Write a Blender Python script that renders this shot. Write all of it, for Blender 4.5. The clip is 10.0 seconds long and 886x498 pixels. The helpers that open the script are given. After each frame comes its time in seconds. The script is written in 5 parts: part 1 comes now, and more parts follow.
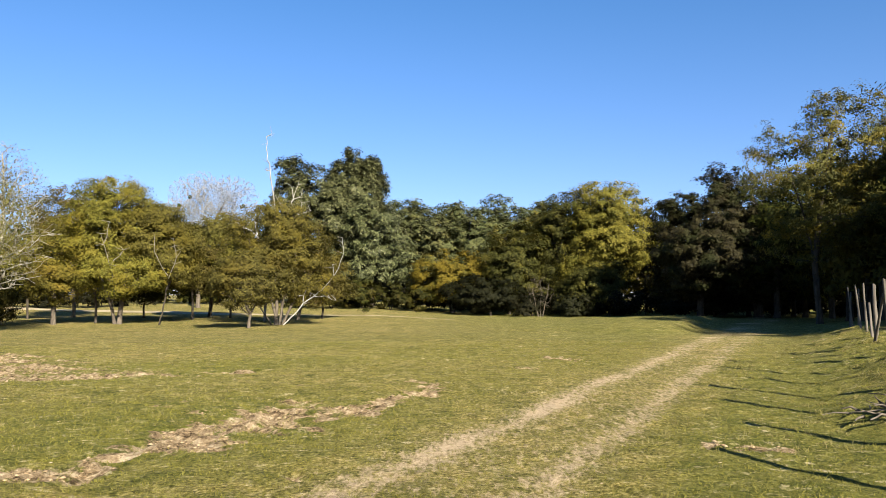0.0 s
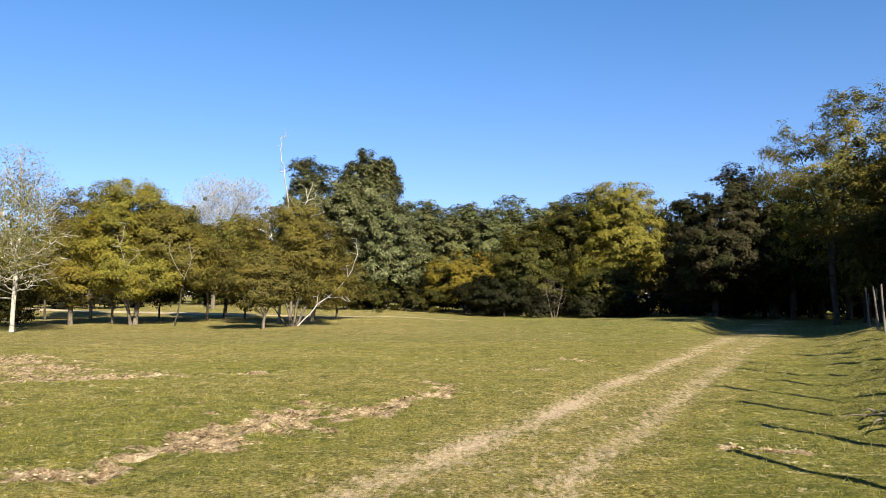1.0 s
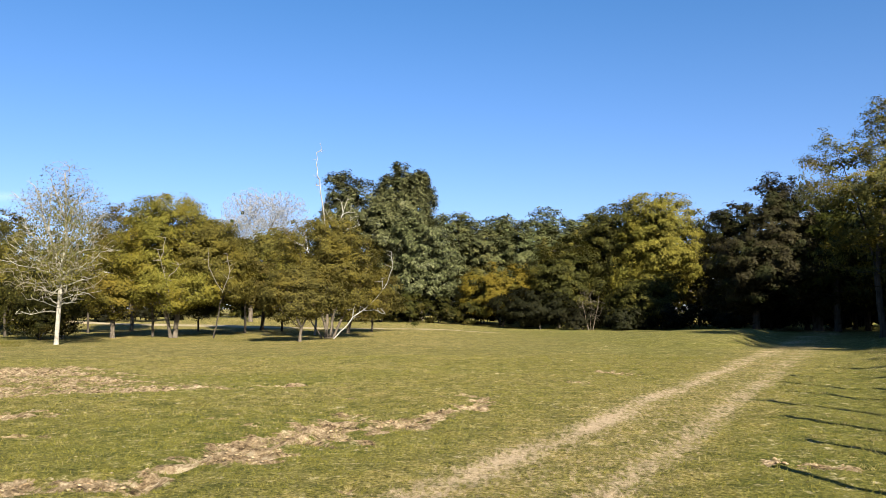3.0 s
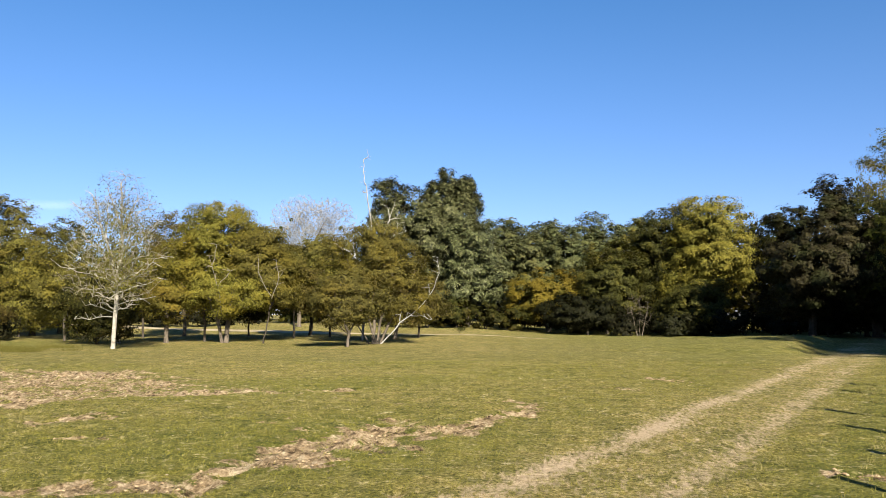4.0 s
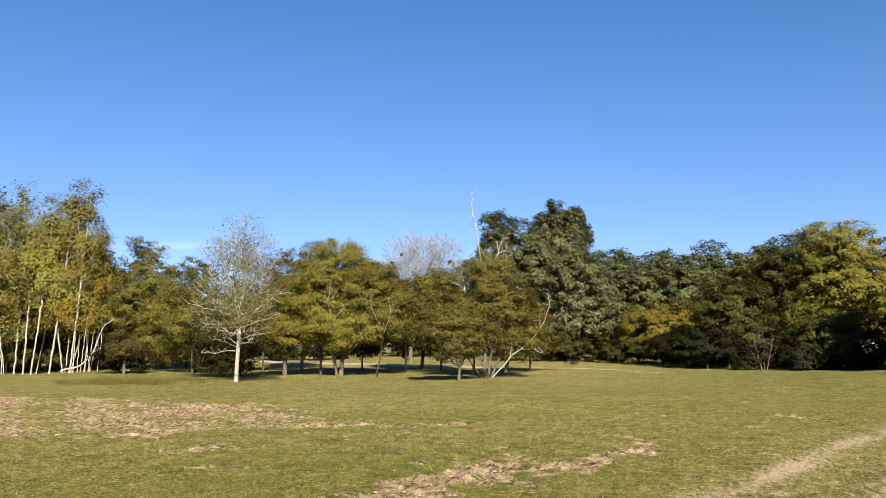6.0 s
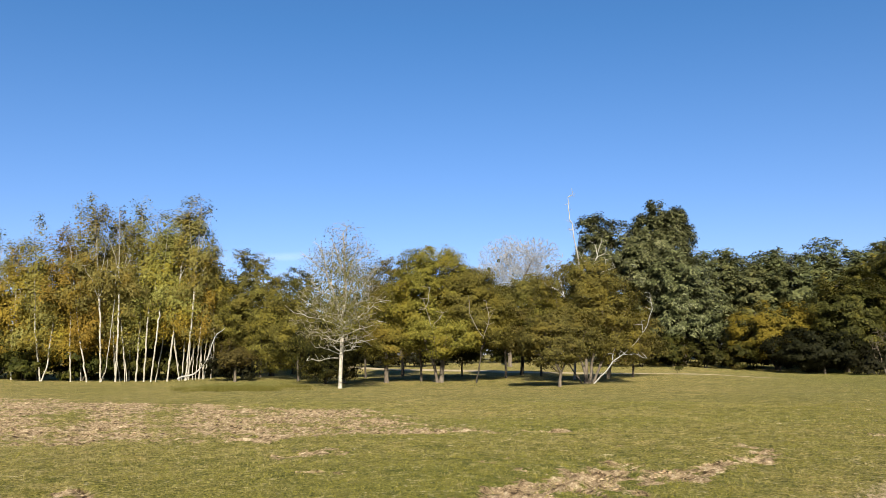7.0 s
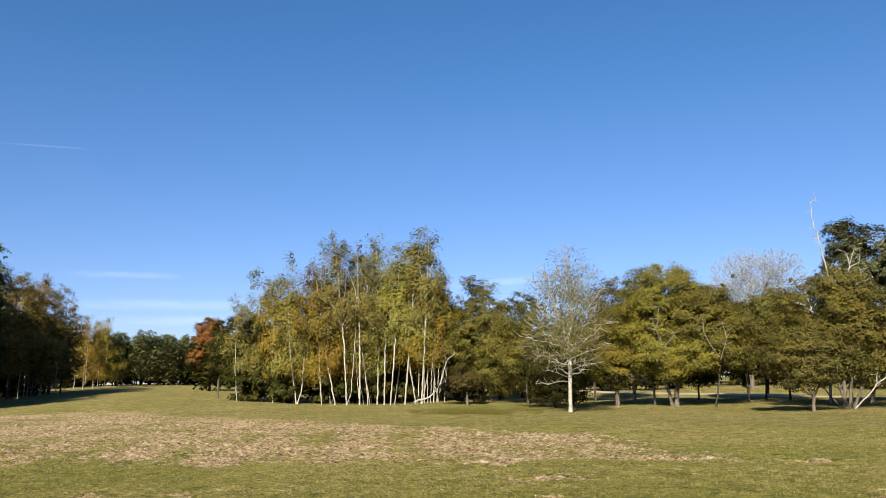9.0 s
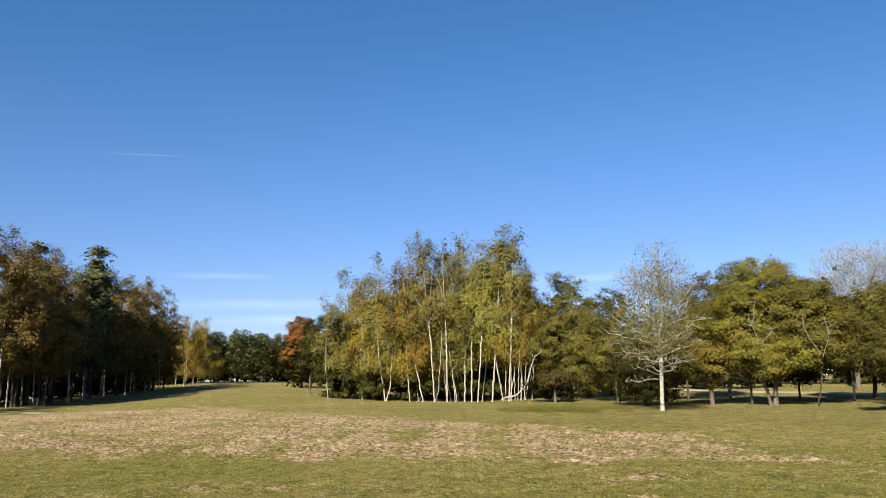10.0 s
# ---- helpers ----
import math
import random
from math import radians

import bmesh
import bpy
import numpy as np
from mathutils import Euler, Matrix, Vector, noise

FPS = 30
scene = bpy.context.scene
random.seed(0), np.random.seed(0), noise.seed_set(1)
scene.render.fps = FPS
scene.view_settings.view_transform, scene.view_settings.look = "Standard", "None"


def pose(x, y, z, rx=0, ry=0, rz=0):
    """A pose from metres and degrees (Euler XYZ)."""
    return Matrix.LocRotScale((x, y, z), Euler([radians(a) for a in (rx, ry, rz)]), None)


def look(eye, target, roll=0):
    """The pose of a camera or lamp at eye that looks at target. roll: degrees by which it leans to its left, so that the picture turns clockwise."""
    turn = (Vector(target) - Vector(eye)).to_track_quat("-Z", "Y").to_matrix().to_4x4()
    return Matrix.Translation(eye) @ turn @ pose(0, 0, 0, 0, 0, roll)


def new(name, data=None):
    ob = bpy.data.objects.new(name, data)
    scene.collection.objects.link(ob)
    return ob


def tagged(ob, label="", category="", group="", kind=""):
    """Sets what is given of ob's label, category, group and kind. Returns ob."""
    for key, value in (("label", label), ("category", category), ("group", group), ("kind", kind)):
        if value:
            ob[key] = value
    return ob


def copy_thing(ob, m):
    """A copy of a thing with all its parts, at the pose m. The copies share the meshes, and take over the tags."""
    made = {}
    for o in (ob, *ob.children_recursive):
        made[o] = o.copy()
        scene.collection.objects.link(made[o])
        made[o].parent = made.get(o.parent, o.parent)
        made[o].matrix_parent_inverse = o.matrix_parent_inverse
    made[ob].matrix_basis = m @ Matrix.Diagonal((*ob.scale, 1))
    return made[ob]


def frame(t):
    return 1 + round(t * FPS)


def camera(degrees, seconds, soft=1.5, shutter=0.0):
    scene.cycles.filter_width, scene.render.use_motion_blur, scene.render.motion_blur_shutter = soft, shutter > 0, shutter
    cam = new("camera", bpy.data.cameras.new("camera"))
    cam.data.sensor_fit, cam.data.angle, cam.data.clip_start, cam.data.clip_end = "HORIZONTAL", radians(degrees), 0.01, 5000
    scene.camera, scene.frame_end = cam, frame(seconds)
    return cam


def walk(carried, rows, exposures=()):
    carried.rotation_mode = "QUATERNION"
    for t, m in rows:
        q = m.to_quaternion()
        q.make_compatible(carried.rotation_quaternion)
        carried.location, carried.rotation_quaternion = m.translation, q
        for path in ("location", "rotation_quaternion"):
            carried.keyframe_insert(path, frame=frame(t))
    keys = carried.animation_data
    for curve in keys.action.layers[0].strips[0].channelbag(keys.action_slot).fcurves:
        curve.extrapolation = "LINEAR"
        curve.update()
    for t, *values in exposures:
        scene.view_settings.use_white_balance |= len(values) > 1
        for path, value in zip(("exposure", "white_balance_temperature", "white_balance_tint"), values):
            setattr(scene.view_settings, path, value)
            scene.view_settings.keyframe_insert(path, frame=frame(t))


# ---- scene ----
# ---- camera ----
cam = camera(60.5, 10.0, soft=0.55)
walk(cam, [
    (0.0, pose(0.000, 0.000, 1.6, 94.00, 0.00, 0.00)),
    (0.5, pose(-0.001, -0.000, 1.6, 94.00, -0.26, 0.26)),
    (1.0, pose(-0.005, -0.000, 1.6, 94.08, 0.00, 1.02)),
    (1.5, pose(-0.007, -0.000, 1.6, 94.24, 0.40, 1.43)),
    (2.0, pose(-0.008, -0.000, 1.6, 94.44, 0.48, 1.59)),
    (2.2, pose(-0.010, -0.000, 1.6, 94.55, 0.37, 1.86)),
    (3.3, pose(-0.022, -0.001, 1.6, 95.18, -0.03, 4.20)),
    (3.5, pose(-0.024, -0.001, 1.6, 95.27, -0.16, 4.58)),
    (4.0, pose(-0.037, -0.002, 1.6, 95.44, 0.02, 7.13)),
    (4.5, pose(-0.044, -0.003, 1.6, 95.95, 0.20, 8.54)),
    (5.0, pose(-0.056, -0.005, 1.6, 96.62, 0.40, 10.74)),
    (5.2, pose(-0.060, -0.006, 1.6, 96.92, 0.29, 11.72)),
    (6.3, pose(-0.083, -0.012, 1.6, 98.20, 0.00, 16.26)),
    (6.5, pose(-0.087, -0.013, 1.6, 98.34, -0.08, 16.91)),
    (7.0, pose(-0.116, -0.023, 1.6, 98.44, 0.48, 22.75)),
    (7.5, pose(-0.139, -0.034, 1.6, 98.43, 0.62, 27.75)),
    (8.0, pose(-0.158, -0.045, 1.6, 98.80, 0.83, 31.87)),
    (8.5, pose(-0.178, -0.058, 1.6, 99.91, 0.73, 36.38)),
    (9.0, pose(-0.191, -0.068, 1.6, 100.33, 0.70, 39.57)),
    (9.5, pose(-0.205, -0.081, 1.6, 100.33, 0.86, 43.21)),
    (10.0, pose(-0.215, -0.091, 1.6, 100.22, 0.56, 46.00)),
], exposures=[(0.0, 1.97), (4.5, 1.86), (6.5, 1.74), (8.0, 1.64), (10.0, 1.63)])

# ---- world and sun ----
SUN_BEARING, SUN_HEIGHT = 154.8, 30.0      # degrees, clockwise from +y; above the horizon
world = bpy.data.worlds.new("sky")
scene.world = world
world.use_nodes = True
wn = world.node_tree.nodes
sky = wn.new("ShaderNodeTexSky")
sky.sky_type, sky.sun_disc = "NISHITA", False
sky.sun_elevation, sky.sun_rotation = radians(SUN_HEIGHT), radians(SUN_BEARING)
sky.altitude, sky.air_density, sky.dust_density, sky.ozone_density = 200, 1.0, 0.4, 2.2
wn["Background"].inputs["Strength"].default_value = 0.050
deep = wn.new("ShaderNodeMix")                    # clear, dry autumn air: a deep blue
deep.data_type, deep.blend_type = "RGBA", "MULTIPLY"
deep.inputs[0].default_value = 1.0
lift = wn.new("ShaderNodeSeparateXYZ")
tint = wn.new("ShaderNodeValToRGB")
world.node_tree.links.new(wn.new("ShaderNodeTexCoord").outputs["Generated"], lift.inputs[0])
world.node_tree.links.new(lift.outputs["Z"], tint.inputs[0])
world.node_tree.links.new(tint.outputs[0], deep.inputs[7])
for k, (p, col) in enumerate(((0.0, (0.645, 0.648, 0.895, 1)), (0.2, (0.512, 0.656, 0.91, 1)), (0.31, (0.452, 0.67, 0.92, 1)), (0.42, (0.375, 0.672, 0.93, 1)), (1.0, (0.33, 0.66, 0.94, 1)))):
    stop = tint.color_ramp.elements[0] if k == 0 else tint.color_ramp.elements.new(p) if k < 4 else tint.color_ramp.elements[-1]
    stop.position, stop.color = p, col
world.node_tree.links.new(sky.outputs[0], deep.inputs[6])
world.node_tree.links.new(deep.outputs[2], wn["Background"].inputs["Color"])

sun_data = bpy.data.lights.new("sun", "SUN")
sun_data.energy, sun_data.angle, sun_data.color = 5.0, radians(0.53), (1.0, 0.91, 0.74)
sun = new("sun", sun_data)
b, h = radians(SUN_BEARING), radians(SUN_HEIGHT)
sun.matrix_world = look((60 * math.sin(b) * math.cos(h), 60 * math.cos(b) * math.cos(h), 60 * math.sin(h)), (0, 0, 0))


# ---- materials ----
class Nodes:
    """A short way to write a node material."""

    def __init__(self, name, rough=0.8, spec=0.2):
        self.m = bpy.data.materials.new(name)
        self.m.use_nodes = True
        self.t = self.m.node_tree
        self.bsdf = self.t.nodes["Principled BSDF"]
        self.bsdf.inputs["Roughness"].default_value = rough
        self.bsdf.inputs["Specular IOR Level"].default_value = spec

    def add(self, kind, **inputs):
        n = self.t.nodes.new("ShaderNode" + kind)
        for k, v in inputs.items():
            self.put(n.inputs[k.replace("_", " ")], v)
        return n

    def put(self, socket, v):
        if isinstance(v, bpy.types.NodeSocket):
            self.t.links.new(v, socket)
        else:
            socket.default_value = v

    def coords(self, scale=(1, 1, 1)):
        c = self.add("TexCoord")
        mp = self.add("Mapping")
        self.put(mp.inputs["Vector"], c.outputs["Object"])
        mp.inputs["Scale"].default_value = scale
        return mp.outputs[0]

    def noise(self, scale, detail=4.0, vec=None, rough=0.55, distort=0.0):
        n = self.add("TexNoise", Scale=scale, Detail=detail, Roughness=rough, Distortion=distort)
        if vec is not None:
            self.put(n.inputs["Vector"], vec)
        return n.outputs["Fac"]

    def ramp(self, fac, stops):
        r = self.add("ValToRGB")
        self.put(r.inputs["Fac"], fac)
        e = r.color_ramp.elements
        while len(e) < len(stops):
            e.new(0.5)
        for el, (p, col) in zip(e, stops):
            el.position, el.color = p, (*col, 1) if len(col) == 3 else col
        return r.outputs["Color"]

    def mix(self, fac, a, b, mode="MIX"):
        n = self.t.nodes.new("ShaderNodeMix")
        n.data_type, n.blend_type = "RGBA", mode
        for i, v in ((0, fac), (6, a), (7, b)):
            if isinstance(v, tuple):
                v = (*v, 1)
            self.put(n.inputs[i], v)
        return n.outputs[2]

    def maths(self, op, a, b=0.0):
        n = self.t.nodes.new("ShaderNodeMath")
        n.operation, n.use_clamp = op, op in ("MULTIPLY_ADD",)
        self.put(n.inputs[0], a)
        self.put(n.inputs[1], b)
        return n.outputs[0]

    def colour(self, v):
        self.put(self.bsdf.inputs["Base Color"], v)

    def bump(self, height, strength=0.4, distance=0.02):
        n = self.add("Bump", Strength=strength, Distance=distance)
        self.put(n.inputs["Height"], height)
        self.put(self.bsdf.inputs["Normal"], n.outputs[0])


def grey(v):
    return (v, v, v)


def leaf_material(name, dark, mid, light, accent=None, accent_share=0.5, translucent=0.32, rough=0.65):
    """Foliage: every leaf has its own tone, boughs turn to the accent colour in patches."""
    n = Nodes(name, rough, 0.08)
    island = n.add("NewGeometry").outputs["Random Per Island"]
    near = [tuple(m + 0.62 * (c - m) for c, m in zip(end, mid)) for end in (dark, light)]
    col = n.ramp(island, [(0.0, near[0]), (0.5, mid), (1.0, near[1])])
    if accent:
        patch = n.noise(0.55, 3.0, n.coords())
        lo = 0.62 - 0.3 * accent_share
        col = n.mix(n.ramp(patch, [(lo, grey(0)), (lo + 0.14, grey(1))]), col, accent)
    per = n.add("ObjectInfo").outputs["Random"]
    hue = n.add("HueSaturation", Color=col)
    n.put(hue.inputs["Hue"], n.maths("ADD", n.maths("MULTIPLY", per, 0.03), 0.485))
    n.put(hue.inputs["Value"], n.maths("ADD", n.maths("MULTIPLY", per, 0.3), 0.85))
    n.colour(hue.outputs[0])
    tr = n.add("BsdfTranslucent")
    n.put(tr.inputs["Color"], n.mix(1.0, hue.outputs[0], (1.0, 0.95, 0.5), "MULTIPLY"))
    mx = n.add("MixShader", Fac=translucent)
    n.t.links.new(n.bsdf.outputs[0], mx.inputs[1])
    n.t.links.new(tr.outputs[0], mx.inputs[2])
    n.t.links.new(mx.outputs[0], n.t.nodes["Material Output"].inputs["Surface"])
    return n.m


def bark_material(name, dark, light, grain=(9, 9, 1.6), birch=False):
    n = Nodes(name, 0.9, 0.1)
    v = n.coords(grain)
    f = n.noise(1.0, 6.0, v, 0.65)
    col = n.ramp(f, [(0.3, dark), (0.7, light)])
    if birch:
        marks = n.noise(1.0, 3.0, n.coords((3.0, 3.0, 14.0)), 0.6)
        blot = n.noise(0.9, 3.0, n.coords())
        col = n.mix(n.ramp(marks, [(0.60, grey(0)), (0.68, grey(1))]), col, (0.05, 0.045, 0.04))
        col = n.mix(n.ramp(blot, [(0.6, grey(0)), (0.75, grey(0.8))]), col, (0.11, 0.10, 0.085))
    n.colour(col)
    n.bump(f, 0.6, 0.02)
    return n.m


BARK_GREY = bark_material("bark_grey", (0.030, 0.025, 0.020), (0.135, 0.112, 0.086))
BARK_DARK = bark_material("bark_dark", (0.017, 0.014, 0.011), (0.069, 0.058, 0.045))
BARK_BIRCH = bark_material("bark_birch", (0.13, 0.118, 0.095), (0.335, 0.315, 0.265), (5, 5, 3), True)
BARK_SILVER = bark_material("bark_silver", (0.125, 0.124, 0.122), (0.245, 0.243, 0.240))
DEADWOOD = bark_material("deadwood", (0.12, 0.115, 0.105), (0.30, 0.288, 0.265), (10, 10, 1.2))
TAN_TWIG = bark_material("tan_twigs", (0.112, 0.099, 0.075), (0.240, 0.215, 0.168))
TWIG = bark_material("birch_twigs", (0.048, 0.038, 0.028), (0.138, 0.110, 0.076))
POST_WOOD = bark_material("post_wood", (0.042, 0.036, 0.030), (0.145, 0.128, 0.108), (14, 14, 1.5))
STICK_WOOD = bark_material("stick_wood", (0.03, 0.024, 0.018), (0.14, 0.12, 0.095), (14, 14, 2))

L_OLIVE = leaf_material("leaves_olive", (0.024, 0.022, 0.005), (0.072, 0.062, 0.013), (0.160, 0.138, 0.032), (0.114, 0.093, 0.016), 0.45)
L_YELLOWGREEN = leaf_material("leaves_yellow_green", (0.034, 0.032, 0.005), (0.108, 0.101, 0.016), (0.226, 0.208, 0.042), (0.152, 0.126, 0.018), 0.45)
L_BROWNGREEN = leaf_material("leaves_brown_green", (0.020, 0.018, 0.005), (0.060, 0.052, 0.013), (0.134, 0.112, 0.030), (0.098, 0.076, 0.016), 0.45)
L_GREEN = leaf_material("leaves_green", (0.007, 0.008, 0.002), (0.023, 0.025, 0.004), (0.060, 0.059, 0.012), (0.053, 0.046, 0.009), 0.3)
L_POPLAR = leaf_material("leaves_poplar", (0.011, 0.013, 0.004), (0.044, 0.049, 0.019), (0.172, 0.176, 0.085), None, 0, 0.12, 0.40)
L_GOLD = leaf_material("leaves_gold", (0.058, 0.058, 0.009), (0.146, 0.140, 0.020), (0.270, 0.250, 0.046), (0.098, 0.104, 0.020), 0.4)
L_AMBER = leaf_material("leaves_amber", (0.050, 0.040, 0.005), (0.118, 0.092, 0.011), (0.185, 0.150, 0.020), (0.075, 0.072, 0.014), 0.4)
L_ROBINIA = leaf_material("leaves_robinia", (0.026, 0.028, 0.007), (0.080, 0.081, 0.022), (0.170, 0.165, 0.055), (0.140, 0.116, 0.018), 0.45)
L_DARKGREEN = leaf_material("leaves_dark_green", (0.011, 0.012, 0.003), (0.034, 0.036, 0.008), (0.098, 0.100, 0.024), (0.105, 0.096, 0.018), 0.3)
# dark copper brown, lowered further to put the trees' shade into the colour
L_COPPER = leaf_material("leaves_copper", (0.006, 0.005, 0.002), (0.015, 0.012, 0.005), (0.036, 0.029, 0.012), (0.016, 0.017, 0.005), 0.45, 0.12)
# near-black leaf colour that paints the deep shade inside the wood
L_SHADE = leaf_material("leaves_shade", (0.003, 0.004, 0.001), (0.007, 0.007, 0.002), (0.016, 0.015, 0.004), None, 0, 0.1)
L_RED = leaf_material("leaves_red", (0.085, 0.033, 0.010), (0.155, 0.060, 0.015), (0.210, 0.098, 0.024), (0.085, 0.048, 0.018), 0.35)
L_PINE = leaf_material("needles_pine", (0.018, 0.021, 0.009), (0.055, 0.062, 0.025), (0.117, 0.122, 0.050), (0.080, 0.079, 0.026), 0.4, 0.15, 0.6)
L_BIRCH = leaf_material("leaves_birch", (0.060, 0.056, 0.014), (0.128, 0.119, 0.030), (0.220, 0.203, 0.064), (0.150, 0.118, 0.018), 0.4)
L_BIRCHGOLD = leaf_material("leaves_birch_gold", (0.082, 0.059, 0.008), (0.174, 0.126, 0.016), (0.270, 0.202, 0.034), (0.132, 0.112, 0.022), 0.3)
L_WOODBROWN = leaf_material("leaves_brown", (0.056, 0.037, 0.014), (0.155, 0.104, 0.034), (0.290, 0.200, 0.070), (0.088, 0.078, 0.026), 0.5, 0.45)
L_THIN = leaf_material("leaves_thin_birch", (0.036, 0.034, 0.010), (0.080, 0.073, 0.020), (0.140, 0.128, 0.048), (0.088, 0.074, 0.018), 0.4)
L_MISTLE = leaf_material("mistletoe_green", (0.021, 0.028, 0.007), (0.041, 0.052, 0.014), (0.062, 0.076, 0.021))
L_GRASS = leaf_material("grass_blades", (0.071, 0.071, 0.010), (0.142, 0.132, 0.022), (0.250, 0.223, 0.070), None, 0, 0.3, 0.6)
L_STRAW = leaf_material("straw_tufts", (0.110, 0.098, 0.032), (0.190, 0.166, 0.066), (0.290, 0.250, 0.120), None, 0, 0.3, 0.6)
L_RUSH = leaf_material("rush_blades", (0.053, 0.053, 0.008), (0.095, 0.088, 0.019), (0.144, 0.132, 0.041), None, 0, 0.3, 0.6)


ROAD_TURN = radians(25.0)


def meadow_material():
    n = Nodes("meadow", 0.95, 0.08)
    v = n.coords()
    fine, mid, big = n.noise(22, 7, v, 0.72), n.noise(2.3, 5, v, 0.6), n.noise(0.16, 4, v, 0.55)
    turf = n.ramp(fine, [(0.38, (0.032, 0.032, 0.006)), (0.5, (0.127, 0.115, 0.025)), (0.62, (0.278, 0.229, 0.078))])
    dry = n.ramp(fine, [(0.38, (0.069, 0.055, 0.014)), (0.5, (0.197, 0.155, 0.052)), (0.62, (0.366, 0.293, 0.136))])
    dryness = n.ramp(n.maths("ADD", n.maths("MULTIPLY", mid, 0.6), n.maths("MULTIPLY", big, 0.5)), [(0.49, grey(0)), (0.66, grey(1))])
    col = n.mix(dryness, turf, dry)
    parched = n.add("Attribute")
    parched.attribute_name = "parched"
    col = n.mix(n.maths("MULTIPLY", parched.outputs["Fac"], n.ramp(mid, [(0.3, grey(0.35)), (0.6, grey(1))])), col, dry)
    lush = n.add("Attribute")
    lush.attribute_name = "lush"
    col = n.mix(n.maths("MULTIPLY", lush.outputs["Fac"], 0.85), col, n.ramp(fine, [(0.3, (0.046, 0.051, 0.008)), (0.7, (0.189, 0.179, 0.042))]))
    tuft = n.ramp(n.noise(6, 5, v, 0.65), [(0.38, (0.55, 0.60, 0.50)), (0.55, (1, 1, 1))])
    col = n.mix(0.8, col, tuft, "MULTIPLY")
    streak = n.ramp(n.noise(1.3, 7, v, 0.72), [(0.40, (0.62, 0.68, 0.56)), (0.53, (1, 1, 1)), (0.66, (1.20, 1.13, 1.06))])
    col = n.mix(0.9, col, streak, "MULTIPLY")
    straw = n.maths("MULTIPLY", n.ramp(n.noise(7, 6, v, 0.72), [(0.56, grey(0)), (0.66, grey(0.8))]), n.ramp(mid, [(0.35, grey(0.15)), (0.6, grey(1))]))
    col = n.mix(straw, col, (0.40, 0.335, 0.19))
    flake = n.maths("MULTIPLY", n.ramp(n.noise(3.1, 6, v, 0.7), [(0.60, grey(0)), (0.655, grey(0.85))]), n.ramp(n.noise(0.42, 3, v), [(0.46, grey(0)), (0.58, grey(1))]))
    col = n.mix(flake, col, (0.43, 0.36, 0.22))
    sand = n.ramp(fine, [(0.25, (0.193, 0.139, 0.083)), (0.5, (0.363, 0.276, 0.176)), (0.75, (0.506, 0.401, 0.275))])
    turned = n.add("Mapping", Rotation=(0, 0, ROAD_TURN), Scale=(13, 3.5, 8))
    n.put(turned.inputs["Vector"], n.add("TexCoord").outputs["Object"])
    along = turned.outputs[0]
    wear = n.add("Attribute")
    wear.attribute_name = "wear"
    edge = n.maths("ADD", wear.outputs["Fac"], n.maths("MULTIPLY", n.maths("SUBTRACT", n.noise(1.0, 6, along, 0.75), 0.5), 1.9))
    col = n.mix(n.ramp(edge, [(0.30, grey(0)), (0.66, grey(1))]), col, sand)
    clods = n.add("Attribute")
    clods.attribute_name = "torn"
    lumps = n.noise(3.4, 7, v, 0.72)
    tornm = n.maths("ADD", clods.outputs["Fac"], n.maths("MULTIPLY", n.maths("SUBTRACT", lumps, 0.5), 2.6))
    # besides its own tones, soil paints bright clod tops and shaded gaps
    grain = n.maths("ADD", n.maths("MULTIPLY", n.noise(4.2, 6, v, 0.7), 0.55), n.maths("MULTIPLY", n.noise(11, 5, v, 0.72), 0.45))
    soil = n.ramp(grain, [(0.40, (0.041, 0.027, 0.014)), (0.465, (0.159, 0.111, 0.062)), (0.53, (0.287, 0.211, 0.127)), (0.61, (0.455, 0.369, 0.241))])
    col = n.mix(n.ramp(tornm, [(0.40, grey(0)), (0.60, grey(1))]), col, soil)
    n.colour(col)
    n.bump(n.maths("ADD", fine, n.maths("MULTIPLY", lumps, 1.5)), 0.9, 0.08)
    return n.m


def plain_material(name, stops, scale, rough=0.9, island=False):
    n = Nodes(name, rough, 0.15)
    col = n.ramp(n.noise(scale, 5, n.coords(), 0.65), stops)
    if island:
        r = n.add("NewGeometry").outputs["Random Per Island"]
        col = n.mix(0.4, col, n.ramp(r, stops))
    n.colour(col)
    n.bump(n.noise(scale * 2, 5, n.coords()), 0.5, 0.01)
    return n.m


MEADOW = meadow_material()
CLOD = plain_material("torn_turf", [(0.15, (0.075, 0.050, 0.025)), (0.5, (0.220, 0.155, 0.088)), (0.85, (0.370, 0.285, 0.180))], 6, 0.95, True)
STONE = plain_material("pale_stone", [(0.3, (0.193, 0.151, 0.089)), (0.7, (0.344, 0.282, 0.186))], 8, 0.85, True)


def cloud_material():
    n = Nodes("thin_cloud", 1.0, 0.0)
    n.colour((0.85, 0.87, 0.9, 1))
    uv = n.add("TexCoord").outputs["UV"]
    sep = n.add("SeparateXYZ")
    n.put(sep.inputs[0], uv)

    def hump(a):
        return n.maths("MULTIPLY", n.maths("MULTIPLY", a, n.maths("SUBTRACT", 1.0, a)), 4.0)
    mp = n.add("Mapping")
    n.put(mp.inputs["Vector"], uv)
    mp.inputs["Scale"].default_value = (5, 2.2, 1)
    soft = n.ramp(n.noise(1.0, 5, mp.outputs[0], 0.6), [(0.25, grey(0.25)), (0.7, grey(1))])
    a = n.maths("MULTIPLY", n.maths("MULTIPLY", hump(sep.outputs[0]), n.maths("POWER", hump(sep.outputs[1]), 1.6)), soft)
    n.put(n.bsdf.inputs["Alpha"], n.maths("MULTIPLY", a, 0.06))
    return n.m


